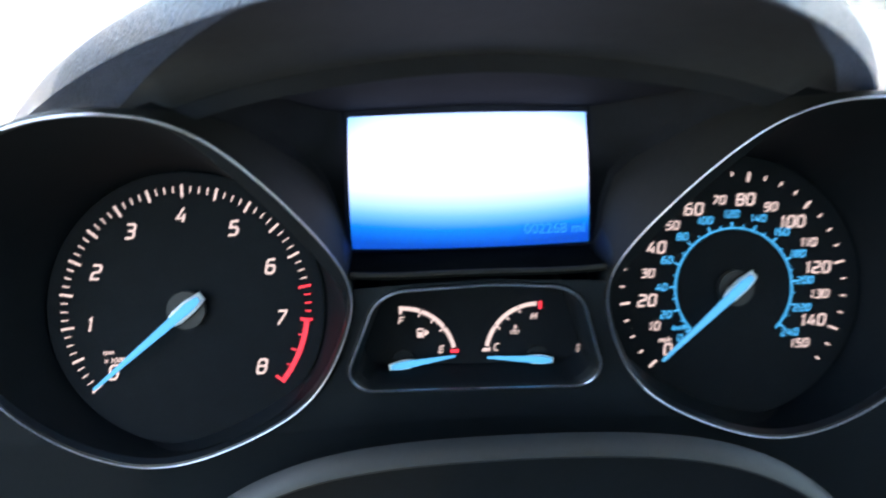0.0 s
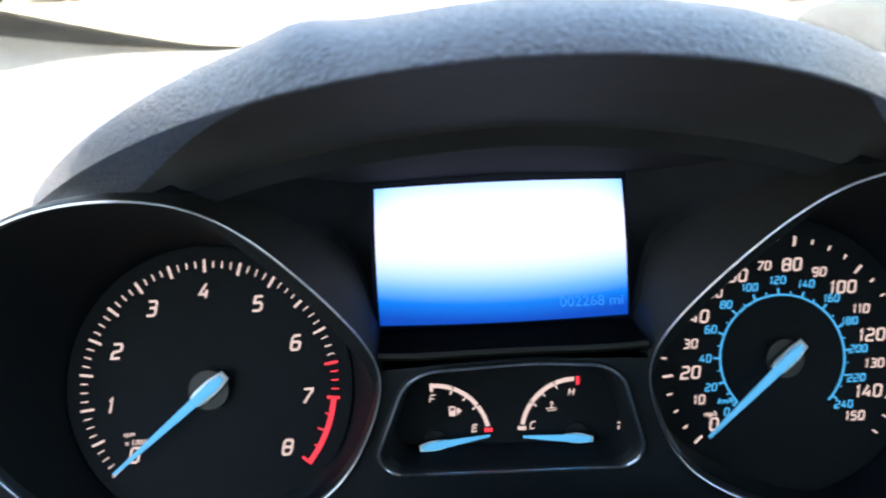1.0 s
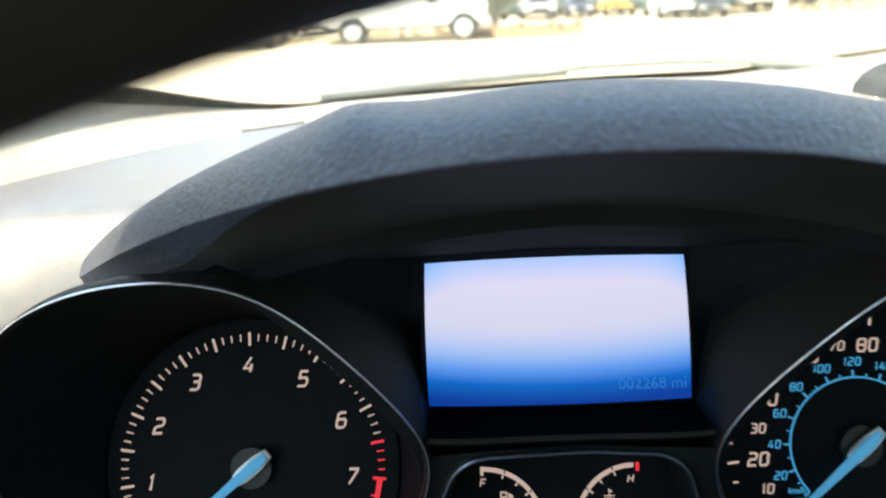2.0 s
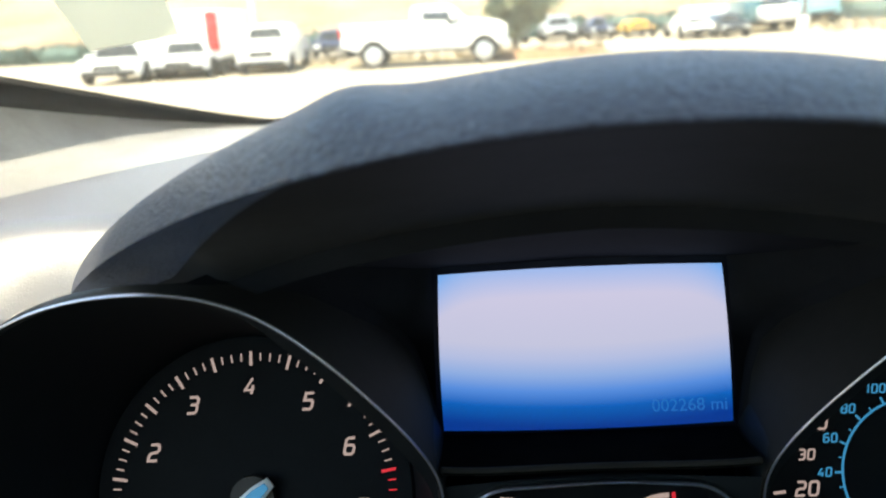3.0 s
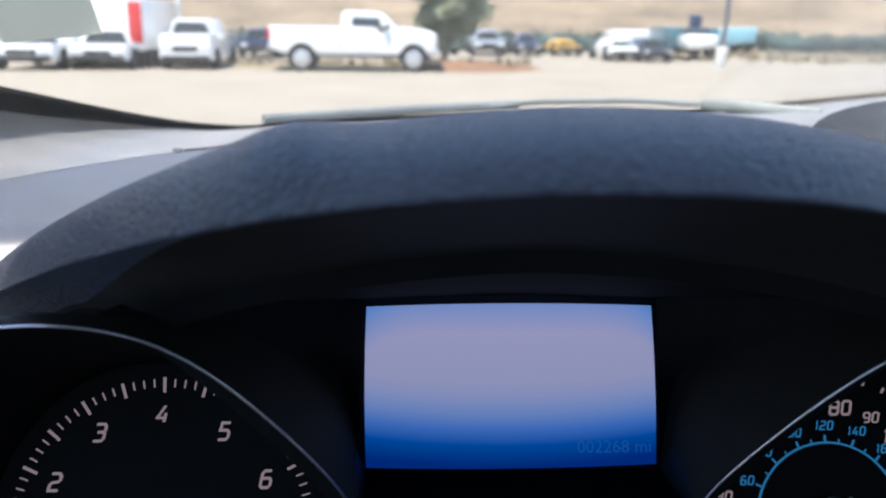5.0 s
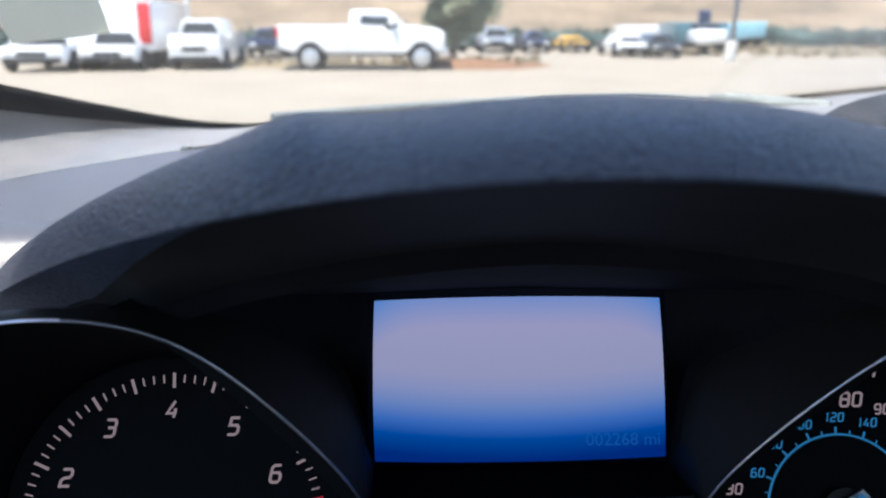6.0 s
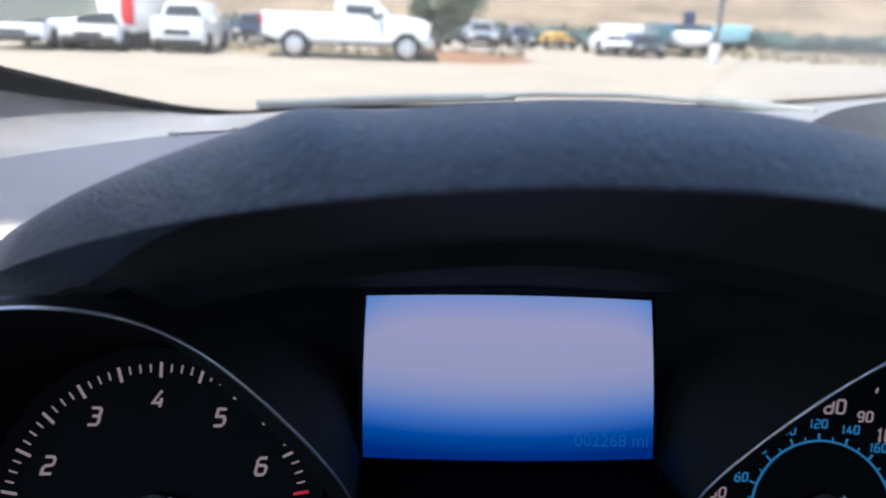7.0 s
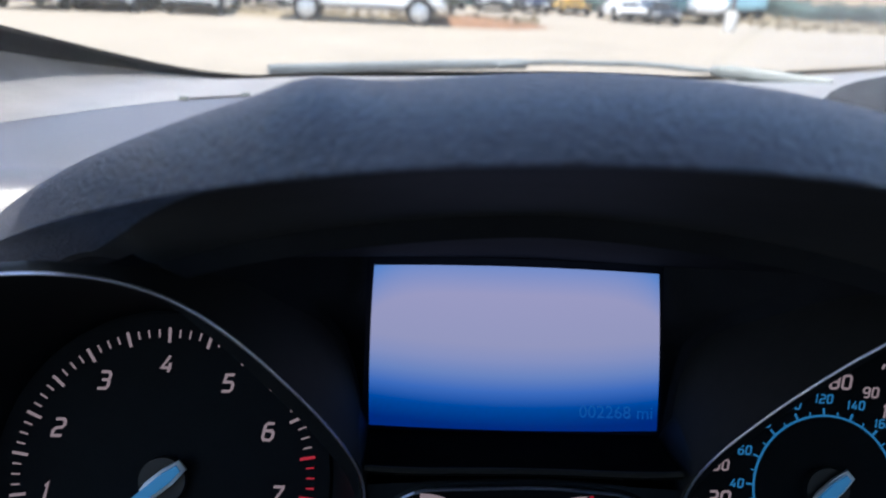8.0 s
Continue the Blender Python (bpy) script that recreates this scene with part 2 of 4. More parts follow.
def disc(m, radius, depth, segments=48, bevel=0.0, bm=None):
    ring = [(radius * math.cos(2 * math.pi * k / segments), radius * math.sin(2 * math.pi * k / segments)) for k in range(segments)]
    return prism(ring, m, depth, bevel, bm)


def rounded(corners, radii, steps=6):
    """An outline with rounded corners, as 2D points."""
    out = []
    n = len(corners)
    for i in range(n):
        p, a, b = (Vector(corners[k % n]) for k in (i, i - 1, i + 1))
        r = radii[i] if isinstance(radii, (list, tuple)) else radii
        da, db = (a - p).normalized(), (b - p).normalized()
        half = da.angle(db) / 2
        back = r / math.tan(half)
        mid = p + (da + db).normalized() * (r / math.sin(half))
        p0, p1 = p + da * back, p + db * back
        a0 = math.atan2(*(p0 - mid).yx)
        a1 = math.atan2(*(p1 - mid).yx)
        while a1 - a0 > math.pi:
            a1 -= 2 * math.pi
        while a1 - a0 < -math.pi:
            a1 += 2 * math.pi
        out += [(mid.x + r * math.cos(a0 + (a1 - a0) * k / steps), mid.y + r * math.sin(a0 + (a1 - a0) * k / steps)) for k in range(steps + 1)]
    return out


def lettering(name, text, m, height, mat, parent, shear=0.2, depth=0.0003):
    """Raised writing, centred on the pose m, with capitals of that height."""
    cu = bpy.data.curves.new(name, "FONT")
    cu.body, cu.size, cu.shear = text, height / 0.73, shear
    cu.align_x, cu.align_y = "CENTER", "CENTER"
    cu.extrude, cu.resolution_u = depth, 3
    tmp = bpy.data.objects.new(name, cu)
    me = bpy.data.meshes.new_from_object(tmp)
    bpy.data.objects.remove(tmp)
    bm = bmesh.new()
    bm.from_mesh(me)
    bmesh.ops.remove_doubles(bm, verts=bm.verts, dist=1e-7)
    bm.transform(m)
    return part(name, bm, mat, parent, smooth=False)


def strokes(ch):
    """The centre lines of a squared, technical character, in a unit box."""
    top = [(0.0, 1.0), (0.8, 1.0), (1.0, 0.86), (1.0, 0.64), (0.84, 0.51)]
    bowl = [(0.84, 0.53), (1.0, 0.40), (1.0, 0.14), (0.8, 0.0), (0.0, 0.0)]
    box_ = [(0.2, 0.0), (0.8, 0.0), (1.0, 0.14), (1.0, 0.86), (0.8, 1.0), (0.2, 1.0), (0.0, 0.86), (0.0, 0.14), (0.2, 0.0)]
    six = [(0.9, 1.0), (0.2, 1.0), (0.0, 0.86), (0.0, 0.14), (0.2, 0.0), (0.8, 0.0), (1.0, 0.14), (1.0, 0.42), (0.8, 0.56), (0.05, 0.56)]
    if ch == "0":
        return [box_]
    if ch == "1":
        return [[(0.15, 0.80), (0.62, 1.0), (0.62, 0.0)]]
    if ch == "2":
        return [top + [(0.2, 0.46), (0.0, 0.32), (0.0, 0.0), (1.0, 0.0)]]
    if ch == "3":
        return [top, [(0.25, 0.52)] + bowl]
    if ch == "4":
        return [[(0.62, 1.0), (0.0, 0.26), (1.0, 0.26)], [(0.80, 0.56), (0.80, 0.0)]]
    if ch == "5":
        return [[(0.95, 1.0), (0.10, 1.0), (0.06, 0.56), (0.80, 0.56)] + bowl[1:]]
    if ch == "6":
        return [six]
    if ch == "7":
        return [[(0.0, 1.0), (1.0, 1.0), (1.0, 0.86), (0.28, 0.0)]]
    if ch == "8":
        return [box_, [(0.05, 0.52), (0.95, 0.52)]]
    if ch == "9":
        return [[(1 - x, 1 - y) for x, y in six]]
    if ch == "C":
        return [[(1.0, 1.0), (0.2, 1.0), (0.0, 0.86), (0.0, 0.14), (0.2, 0.0), (0.95, 0.0)]]
    if ch == "H":
        return [[(0.0, 1.0), (0.0, 0.0)], [(1.0, 1.0), (1.0, 0.0)], [(0.05, 0.5), (0.95, 0.5)]]
    if ch == "F":
        return [[(1.0, 1.0), (0.0, 1.0), (0.0, 0.0)], [(0.05, 0.48), (0.85, 0.48)]]
    return [[(1.0, 1.0), (0.0, 1.0), (0.0, 0.0), (0.97, 0.0)], [(0.05, 0.5), (0.88, 0.5)]]


def numeral(name, text, m, height, mat, parent, shear=0.22, weight=0.17, wide=0.64):
    """Backlit characters of squared strokes, one mesh each, centred on the pose m."""
    pen = weight * height
    widths = [height * wide * (0.62 if ch == "1" else 1.0) for ch in text]
    gap = 0.13 * height
    x0 = -(sum(widths) + gap * (len(text) - 1)) / 2
    for ch, w in zip(text, widths):
        bm = bmesh.new()
        for n, line in enumerate(strokes(ch)):
            pts = [Vector((x0 + pen / 2 + x * (w - pen), (y - 0.5) * (height - pen))) for x, y in line]
            ring = pts[0] == pts[-1]
            rows = []
            for k, p in enumerate(pts):
                before = pts[k - 1] if k else (pts[-2] if ring else None)
                after = pts[k + 1] if k + 1 < len(pts) else (pts[1] if ring else None)
                d0 = (p - before).normalized() if before else (after - p).normalized()
                d1 = (after - p).normalized() if after else d0
                d = (d0 + d1).normalized()
                reach = pen / 2 * min(1.5, 1 / max(0.3, d.dot(d0)))
                side = Vector((-d.y, d.x)) * reach
                z0, z1 = 0.00005, 0.00030 + 0.00002 * n
                rows.append([m @ Vector((q.x + shear * q.y, q.y, z)) for q, z in ((p + side, z0), (p + side, z1), (p - side, z1), (p - side, z0))])
            loft(rows, bm=bm)
        part(name, bm, mat, parent, smooth=False)
        x0 += w + gap


# ---- the dashboard and its hood ----
def ease(u):
    u = min(1, max(0, u))
    return u * u * (3 - 2 * u)


def hood_edge(x):
    """The near lower edge of the hood over the instruments."""
    x2 = x * x
    z = 1.2074 - 0.0212 * x - 2.918 * x2 - 0.1893 * x * x2 + 14.71 * x2 * x2
    return Vector((x, -0.1483 + 0.0118 * x + 6.034 * x2 - 18.21 * x2 * x2, z))


def hood_crest(x):
    """The top of the hood, with the small swelling where its left flank begins."""
    a, left = abs(x), max(0, -0.0579 - x)
    z = 1.2143 - 0.0067 * x - 2.154 * x * x - 1.46 * x ** 4 - 0.1204 * left + 0.588 * left * left
    z += 0.0019 * math.exp(-(((x + 0.0571) / 0.0095) ** 2)) + 0.0016 * ease((-0.0459 - x) / 0.03) - 0.0006 * math.exp(-(((x + 0.033) / 0.018) ** 2))
    return Vector((x, hood_edge(x).y + max(0.006, 0.040 - 0.0766 * a - 0.45 * a * a), z))


def hood_lip(x):
    """The inner end of the hood's lining, above the instruments."""
    a = abs(x)
    return Vector((x, -0.044 - 0.08 * a + max(0, a - 0.1) * 1.3, 1.1718 - 1.3 * x * x - 0.002 * ease((a - 0.075) / 0.04) - 8 * max(0, a - 0.117) ** 2))


XS = [0.225 * (k / 60 - 1) for k in range(121)]
dashboard = thing("dashboard", "dark grained dashboard with an arched hood over the instruments", "dashboard")

rows = []
for s in (0.0, 0.02, 0.05, 0.09, 0.14, 0.2, 0.27, 0.35, 0.45, 0.55, 0.7, 0.85, 1.0):
    rows.append([hood_edge(x).lerp(hood_crest(x), s) + Vector((0, 0, (hood_crest(x).z - hood_edge(x).z) * ((1 - (1 - s) ** 2.8) - s))) for x in XS])
for dy, dz in ((0.006, -0.0002), (0.02, -0.0016), (0.05, -0.0068), (0.09, -0.016), (0.15, -0.035), (0.24, -0.065)):
    rows.append([hood_crest(x) + Vector((0, dy, dz - dy * 0.55 * ease((abs(x) - 0.045) / 0.09))) for x in XS])
def wrap(x):
    """How far the skin is folded under the edge."""
    s = (-x - 0.062) / 0.065 if x < 0 else (x - 0.068) / 0.085
    return min(0.93, max(0.05, s))


def under(x, s):
    return hood_edge(x).lerp(hood_lip(x), s) + Vector((0, 0, 0.004 * math.sin(math.pi * s)))


inner = [[hood_edge(x) + Vector((0, 0.0016, -0.0007)) for x in XS]] + [[under(x, wrap(x) * k) + Vector((0, 0, -0.0006 * (1 - k))) for x in XS] for k in (0.3, 0.65, 1.0)]
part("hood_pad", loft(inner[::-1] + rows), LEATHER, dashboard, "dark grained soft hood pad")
rows = [[under(x, wrap(x) + (1 - wrap(x)) * s) for x in XS] for s in (0.0, 0.15, 0.35, 0.6, 0.8, 0.95, 1.0)]
part_rows = [rows[-1], [hood_lip(x) + Vector((0, 0.0005, -0.0062)) for x in XS]]
part("hood_lining", loft(rows), LINER, dashboard, "smooth black lining under the hood")
part("hood_lip", loft(part_rows), POCKET, dashboard, "narrow black step at the lining's end")


# ---- the instruments ----
def mask_y(x, z):
    """The front of the instrument surround."""
    def side(a):
        return -0.0443 - 0.287 * (z - 1.10) - 1.59 * (z - 1.10) ** 2 - 0.0126 * (a - 0.117) + 0.502 * (a - 0.117) ** 2
    a = abs(x)
    return side(a) if a > 0.047 else side(0.047) + 0.003 * (1 - (a / 0.047) ** 2)


RING_X, RING_Z, SHIFT = 0.1205, 1.0838, 0.0008


def ring_point(side, turn, grow=0.0, back=0.0):
    """A point of a dial's bezel; turn in degrees from the inner side, up."""
    t = radians(turn)
    flats = [0.0766]
    for flat, towards in ((0.0682, 34.4), (0.0759, -20.8), (0.0746, -64.1)):
        c = math.cos(t - radians(towards))
        flats.append(flat / c if c > 0.3 else 0.3)
    r = -0.0061 * math.log(sum(math.exp(-f / 0.0061) for f in flats)) + grow
    x, z = RING_X - r * math.cos(t), RING_Z + r * math.sin(t)
    return Vector((side * x + SHIFT, mask_y(x, z) + back, z))


cluster = thing("instrument_cluster", "black car instrument cluster with two dials and a colour display", "instrument cluster")
DIALTILT = 20.2
DIALS = {-1: Vector((-0.1166, 0.0044, 1.0604)), 1: Vector((0.1164, 0.0073, 1.0598))}


def on_dial(side, x, v, out=0.0):
    """A place on a dial's face: x right, v up the face, out towards the driver."""
    a = radians(DIALTILT)
    return DIALS[side] + Vector((x, v * math.sin(a) - out * math.cos(a), v * math.cos(a) + out * math.sin(a)))


def dial_pose(side, x, v, out=0.0, spin=0.0):
    return Matrix.Translation(on_dial(side, x, v, out)) @ pose(0, 0, 0, 90 - DIALTILT) @ pose(0, 0, 0, 0, 0, spin)


def ring_mesh(side, dial):
    turns = [360 * k / 120 for k in range(120)]
    bez = part("bezel_ring", sweep([ring_point(side, t, 0, -0.0003) for t in turns], 0.00038, 12, True), SATIN, dial, "thin satin chrome ring")
    lip = [[ring_point(side, t, g, b) for t in turns] for g, b in ((0.0005, 0.0002), (-0.0009, 0.0006), (-0.0016, 0.004))]
    part("bezel", loft(lip, True), GLOSS, dial, "dark satin bezel")

    def inner_lip(t, s):
        """The black lip inside the bezel, deepest along its straight side."""
        d = abs((t - 35 + 180) % 360 - 180)
        w = 0.5 + 0.5 * math.cos(math.pi * min(1, max(0, (d - 20) / 28)))
        return ring_point(side, t, -0.0016 - 0.0056 * w * s, 0.004 + 0.0008 * w * s)

    cone = [[inner_lip(t, s) for t in turns] for s in (0.0, 0.5, 1.0)]
    part("bezel_lip", loft(cone, True), BLACK, dial, "black inner lip")
    wall = [cone[-1]]
    for s in (0.15, 0.4, 0.7, 1.0):
        row = []
        for t in turns:
            p1 = inner_lip(t, 1.0)
            phi = math.atan2((p1.z - DIALS[side].z) / math.cos(radians(DIALTILT)), p1.x - DIALS[side].x)
            row.append(p1.lerp(on_dial(side, 0.0574 * math.cos(phi), 0.0574 * math.sin(phi), -0.0019), s))
        wall.append(row)
    bm = loft(wall, True)
    bm.faces.new([v for v in bm.verts][-120:])
    part("dial_wall", bm, DIAL, dial)
    def short(t):
        return 0.25 if 70 < t < 215 else 1.0
    shell = [[ring_point(side, t, g, b * short(t)) for t in turns] for g, b in ((0.0004, 0.0002), (0.0005, 0.003), (0.0005, 0.018), (0.0005, 0.03))]
    part("bezel_shell", loft(shell, True), SURROUND, dial)


def needle(side, dial, turn, length, tail):
    """A pointer at turn degrees clockwise from the top."""
    m = dial_pose(side, 0, 0, 0.006, -turn)
    outline = [(-0.0019, 0.004), (-0.0006, length), (0.0006, length), (0.0019, 0.004), (0.0021, -tail * 0.35), (0.0012, -tail), (-0.0012, -tail), (-0.0021, -tail * 0.35)]
    n = part("needle", prism(outline, m, 0.0012, 0.0003), NEEDLE, dial, "glowing blue needle")
    cap = [(-0.0032, 0.004), (-0.0022, 0.0070), (0.0022, 0.0070), (0.0032, 0.004), (0.0031, -tail * 0.4), (0.0021, -tail - 0.0017), (-0.0021, -tail - 0.0017), (-0.0031, -tail * 0.4)]
    part("needle_cap", prism(cap, m @ pose(0, 0, -0.0016), 0.0014, 0.0003), CAP, dial, "clear silver needle base")
    part("hub", disc(dial_pose(side, 0, 0, 0), 0.0078, 0.0035, 40, 0.0006), HUB, dial, "dark grey hub")
    return n


def tick(dial, side, turn, inner, outer, width, mat):
    a = radians(turn)
    r = (inner + outer) / 2
    m = dial_pose(side, r * math.sin(a), r * math.cos(a), 0.0001, -turn)
    h = (outer - inner) / 2
    return part("tick", prism([(-width / 2, -h), (width / 2, -h), (width / 2, h), (-width / 2, h)], m, 0.0004), mat, dial, smooth=False)


def arc(dial, side, turn0, turn1, inner, outer, mat, name):
    n = max(6, int(abs(turn1 - turn0) / 3))
    rows = []
    for k in range(n + 1):
        a = radians(turn0 + (turn1 - turn0) * k / n)
        rows.append([on_dial(side, r * math.sin(a), r * math.cos(a), o) for r, o in ((inner, 0.0001), (inner, 0.0005), (outer, 0.0005), (outer, 0.0001))])
    return part(name, loft(rows), mat, dial, smooth=False)


def tachometer():
    side = -1
    dial = part("tachometer", disc(dial_pose(side, 0, 0, -0.0018), 0.0565, 0.0018, 72, 0.0006), DIAL, cluster, "round black rev counter reading zero")
    ring_mesh(side, dial)
    step = 32.35
    for k in range(65):
        v = k / 8
        turn = (v - 4) * step - 0.2
        mat = RED if v >= 6.5 else PINK
        if v > 7:
            if k % 2 == 0 and v < 8:
                tick(dial, side, turn, 0.0455 if k % 4 == 0 else 0.0468, 0.0485, 0.0005, RED)
        elif k % 4 == 0:
            tick(dial, side, turn, 0.0465, 0.0517, 0.00095, mat)
        else:
            tick(dial, side, turn, 0.0483, 0.0511, 0.00048, mat)
    arc(dial, side, 3 * step, 4 * step, 0.0483, 0.0503, RED, "red_zone")
    tick(dial, side, 4 * step, 0.0458, 0.0503, 0.0010, RED)
    tick(dial, side, 3 * step, 0.0468, 0.0505, 0.0010, RED)
    for v in range(9):
        a = radians((v - 4) * step)
        numeral("numeral", str(v), dial_pose(side, 0.0392 * math.sin(a) - 0.0006, 0.0392 * math.cos(a), 0.0001), 0.0066, PINK, dial, 0.22, 0.145)
    lettering("legend", "rpm", dial_pose(side, -0.0328, -0.0165, 0.0002), 0.0020, PINK, dial, 0.2)
    lettering("legend", "x 1000", dial_pose(side, -0.0305, -0.0200, 0.0002), 0.0022, PINK, dial, 0.2)
    needle(side, dial, -4 * step, 0.0483, 0.0078)


def speedometer():
    side = 1
    dial = part("speedometer", disc(dial_pose(side, 0, 0, -0.0018), 0.0565, 0.0018, 72, 0.0006), DIAL, cluster, "round black speedometer in miles, with a blue inner scale, reading zero")
    ring_mesh(side, dial)
    zero, step = -131.05, 1.7465
    for v in range(0, 155, 5):
        turn = zero + step * v
        if v % 20 == 0:
            tick(dial, side, turn, 0.0462, 0.0504, 0.00095, PINK)
        else:
            tick(dial, side, turn, 0.0482, 0.0502, 0.0007, PINK)
    for v in range(0, 160, 10):
        a = radians(zero + step * v)
        big = v % 20 == 0
        r = 0.0386 if v else 0.0393
        numeral("numeral", str(v), dial_pose(side, r * math.sin(a), r * math.cos(a), 0.0001), 0.0055 if big else 0.0040, PINK, dial, 0.16, 0.15 if big else 0.16, 0.68)
    kstep = step / 1.609344
    arc(dial, side, zero, zero + kstep * 245, 0.0256, 0.0263, BLUE, "blue_scale")
    for v in range(0, 250, 10):
        turn = zero + kstep * v
        tick(dial, side, turn, 0.0260, 0.0286 if v % 20 == 0 else 0.0276, 0.0007 if v % 20 == 0 else 0.0004, BLUE)
        if v % 20 == 0:
            a = radians(turn)
            numeral("numeral", str(v), dial_pose(side, 0.0320 * math.sin(a), 0.0320 * math.cos(a), 0.0001), 0.0034, BLUE, dial, 0.16, 0.16, 0.66)
    lettering("legend", "km/h", dial_pose(side, -0.0245, -0.0165, 0.0002), 0.0024, BLUE, dial, 0.2)
    lettering("legend", "mph", dial_pose(side, -0.0310, -0.0215, 0.0002), 0.0023, PINK, dial, 0.2)
    needle(side, dial, zero, 0.0452, 0.0078)


tachometer()
speedometer()


# the surround between and below the dials
def inside_ring(x, z, grow):
    out = abs(x - SHIFT)
    p = ring_point(1, math.degrees(math.atan2(z - RING_Z, RING_X - out)))
    return math.hypot(out - RING_X, z - RING_Z) < math.hypot(p.x - SHIFT - RING_X, p.z - RING_Z) + grow


PANEL = rounded([(-0.0533, 1.0381), (0.0533, 1.0360), (0.0379, 1.0834), (0.0071, 1.0852), (-0.0371, 1.0841)], [0.0101, 0.0101, 0.0154, 0.15, 0.0154], 8)


def in_panel(x, z):
    """Inside the outline of the small gauges, crossing by crossing."""
    inside = False
    for (x0, z0), (x1, z1) in zip(PANEL, PANEL[1:] + PANEL[:1]):
        if (z0 > z) != (z1 > z) and x < x0 + (z - z0) * (x1 - x0) / (z1 - z0):
            inside = not inside
    return inside


bm = bmesh.new()
step = 0.00125
grid = {}
for i in range(-200, 201):
    for j in range(0, 108):
        x, z = i * step, 0.952 + j * step
        grid[i, j] = (x, z)
made = {}
for i in range(-200, 200):
    for j in range(0, 107):
        cx, cz = (i + 0.5) * step, 0.952 + (j + 0.5) * step
        if cz > 1.0905 or inside_ring(cx, cz, 0.0) or in_panel(cx, cz) or (cz > 1.05 and abs(cx) > 0.06):
            continue
        quad = []
        for key in ((i, j), (i + 1, j), (i + 1, j + 1), (i, j + 1)):
            if key not in made:
                x, z = grid[key]
                drop = max(0, 1.02 - z)
                made[key] = bm.verts.new((x, mask_y(x, z) + 0.0016 + drop * 0.25, z))
            quad.append(made[key])
        bm.faces.new(quad)
part("surround", bm, SURROUND, cluster, "matt black surround")

# the pocket round the display
SCREENTILT = 21.0


def on_screen(x, v, out=0.0):
    a = radians(SCREENTILT)
    return Vector((x, 0.001 + v * math.sin(a) - out * math.cos(a), 1.1145 + v * math.cos(a) + out * math.sin(a)))


SHOULDER = ((-4, 0.010, 0.0006), (4, 0.020, -0.0004), (10, 0.030, 0.0003), (18, 0.040, 0.0016), (26, 0.048, 0.0024), (34, 0.049, 0.0014), (40, 0.045, 0.0010), (46, 0.039, 0.0012), (58, 0.030, 0.0012), (66, 0.022, 0.0010), (78, 0.009, 0.0006), (104, 0.004, 0.0004))


def shoulder(t):
    """Depth and flare of the bezel's shoulder at a turn."""
    for (t0, d0, g0), (t1, d1, g1) in zip(SHOULDER, SHOULDER[1:]):
        if t <= t1:
            s = (t - t0) / (t1 - t0)
            return d0 + (d1 - d0) * s, g0 + (g1 - g0) * s
    return SHOULDER[-1][1:]


for side in (-1, 1):
    turns = [-4 + 108 * k / 72 for k in range(73)]
    wall, ends = [], [shoulder(t) for t in turns]
    for s in (0.0, 0.06, 0.2, 0.45, 0.7, 0.9, 1.0):
        wall.append([ring_point(side, t, 0.0006 + (g - 0.0006) * s, d * s) for t, (d, g) in zip(turns, ends)])
    part("pocket_side", loft(wall), SHOULDER_BLACK, cluster, "curved dark shoulder beside the display")
    ridge, flat = [], []
    for t, (d, g) in zip(turns, ends):
        if t > 82:
            break
        p = ring_point(side, t, g, d)
        z = max(p.z, 1.0900)
        ridge.append(p)
        flat.append(Vector((side * 0.0492, 0.0025 + (z - 1.1145) * math.tan(radians(SCREENTILT)), z)))
    part("display_plate", loft([ridge, [a.lerp(b, 0.12) + Vector((0, 0.006, 0)) for a, b in zip(ridge, flat)], [a.lerp(b, 0.5) + Vector((0, 0.004, 0)) for a, b in zip(ridge, flat)], flat]), POCKET, cluster, "hollow black wall beside the display")
xs = [0.066 * (k / 30 - 1) for k in range(61)]
lip = [hood_lip(x) + Vector((0, 0.0005, -0.0062)) for x in xs]
head = [on_screen(x * 0.80, 0.0280 + 0.0012 * (1 - min(1, abs(x) / 0.06))) for x in xs]
part("pocket_top", loft([lip, [a.lerp(b, 0.5) for a, b in zip(lip, head)], head]), POCKET, cluster, "sloping dark ledge above the display")
xs = [0.0470 * (k / 20 - 1) for k in range(41)]
low = [Vector((x, mask_y(x, 1.0912) + 0.0012, 1.0912 + 0.0020 * (abs(x) / 0.047) ** 4)) for x in xs]
foot = [on_screen(x, -0.0275) for x in xs]
front = [p + Vector((0, 0.001, -0.003)) for p in low]
edge = [p + Vector((0, -0.0004, -0.0012)) for p in low]
# near-black colour stands in for the shade of a deeper recess
part("pocket_sill", loft([front, edge, low, [a.lerp(b, 0.5) + Vector((0, 0, -0.0006)) for a, b in zip(low, foot)], foot]), material("sill_shade_black", (0.0060, 0.0070, 0.0072), 1.0, vary=0.3, size=0.01, spec=0.0), cluster, "matt black sill below the display")

# bead coloured paler than the sill, for the highlight on its edge
bead = [p + Vector((0, -0.0003, -0.0004)) for p in low]
part("sill_bead", sweep(bead, 0.0009, 8), SHOULDER_BLACK, cluster, "rounded edge of the sill, paler for its highlight")

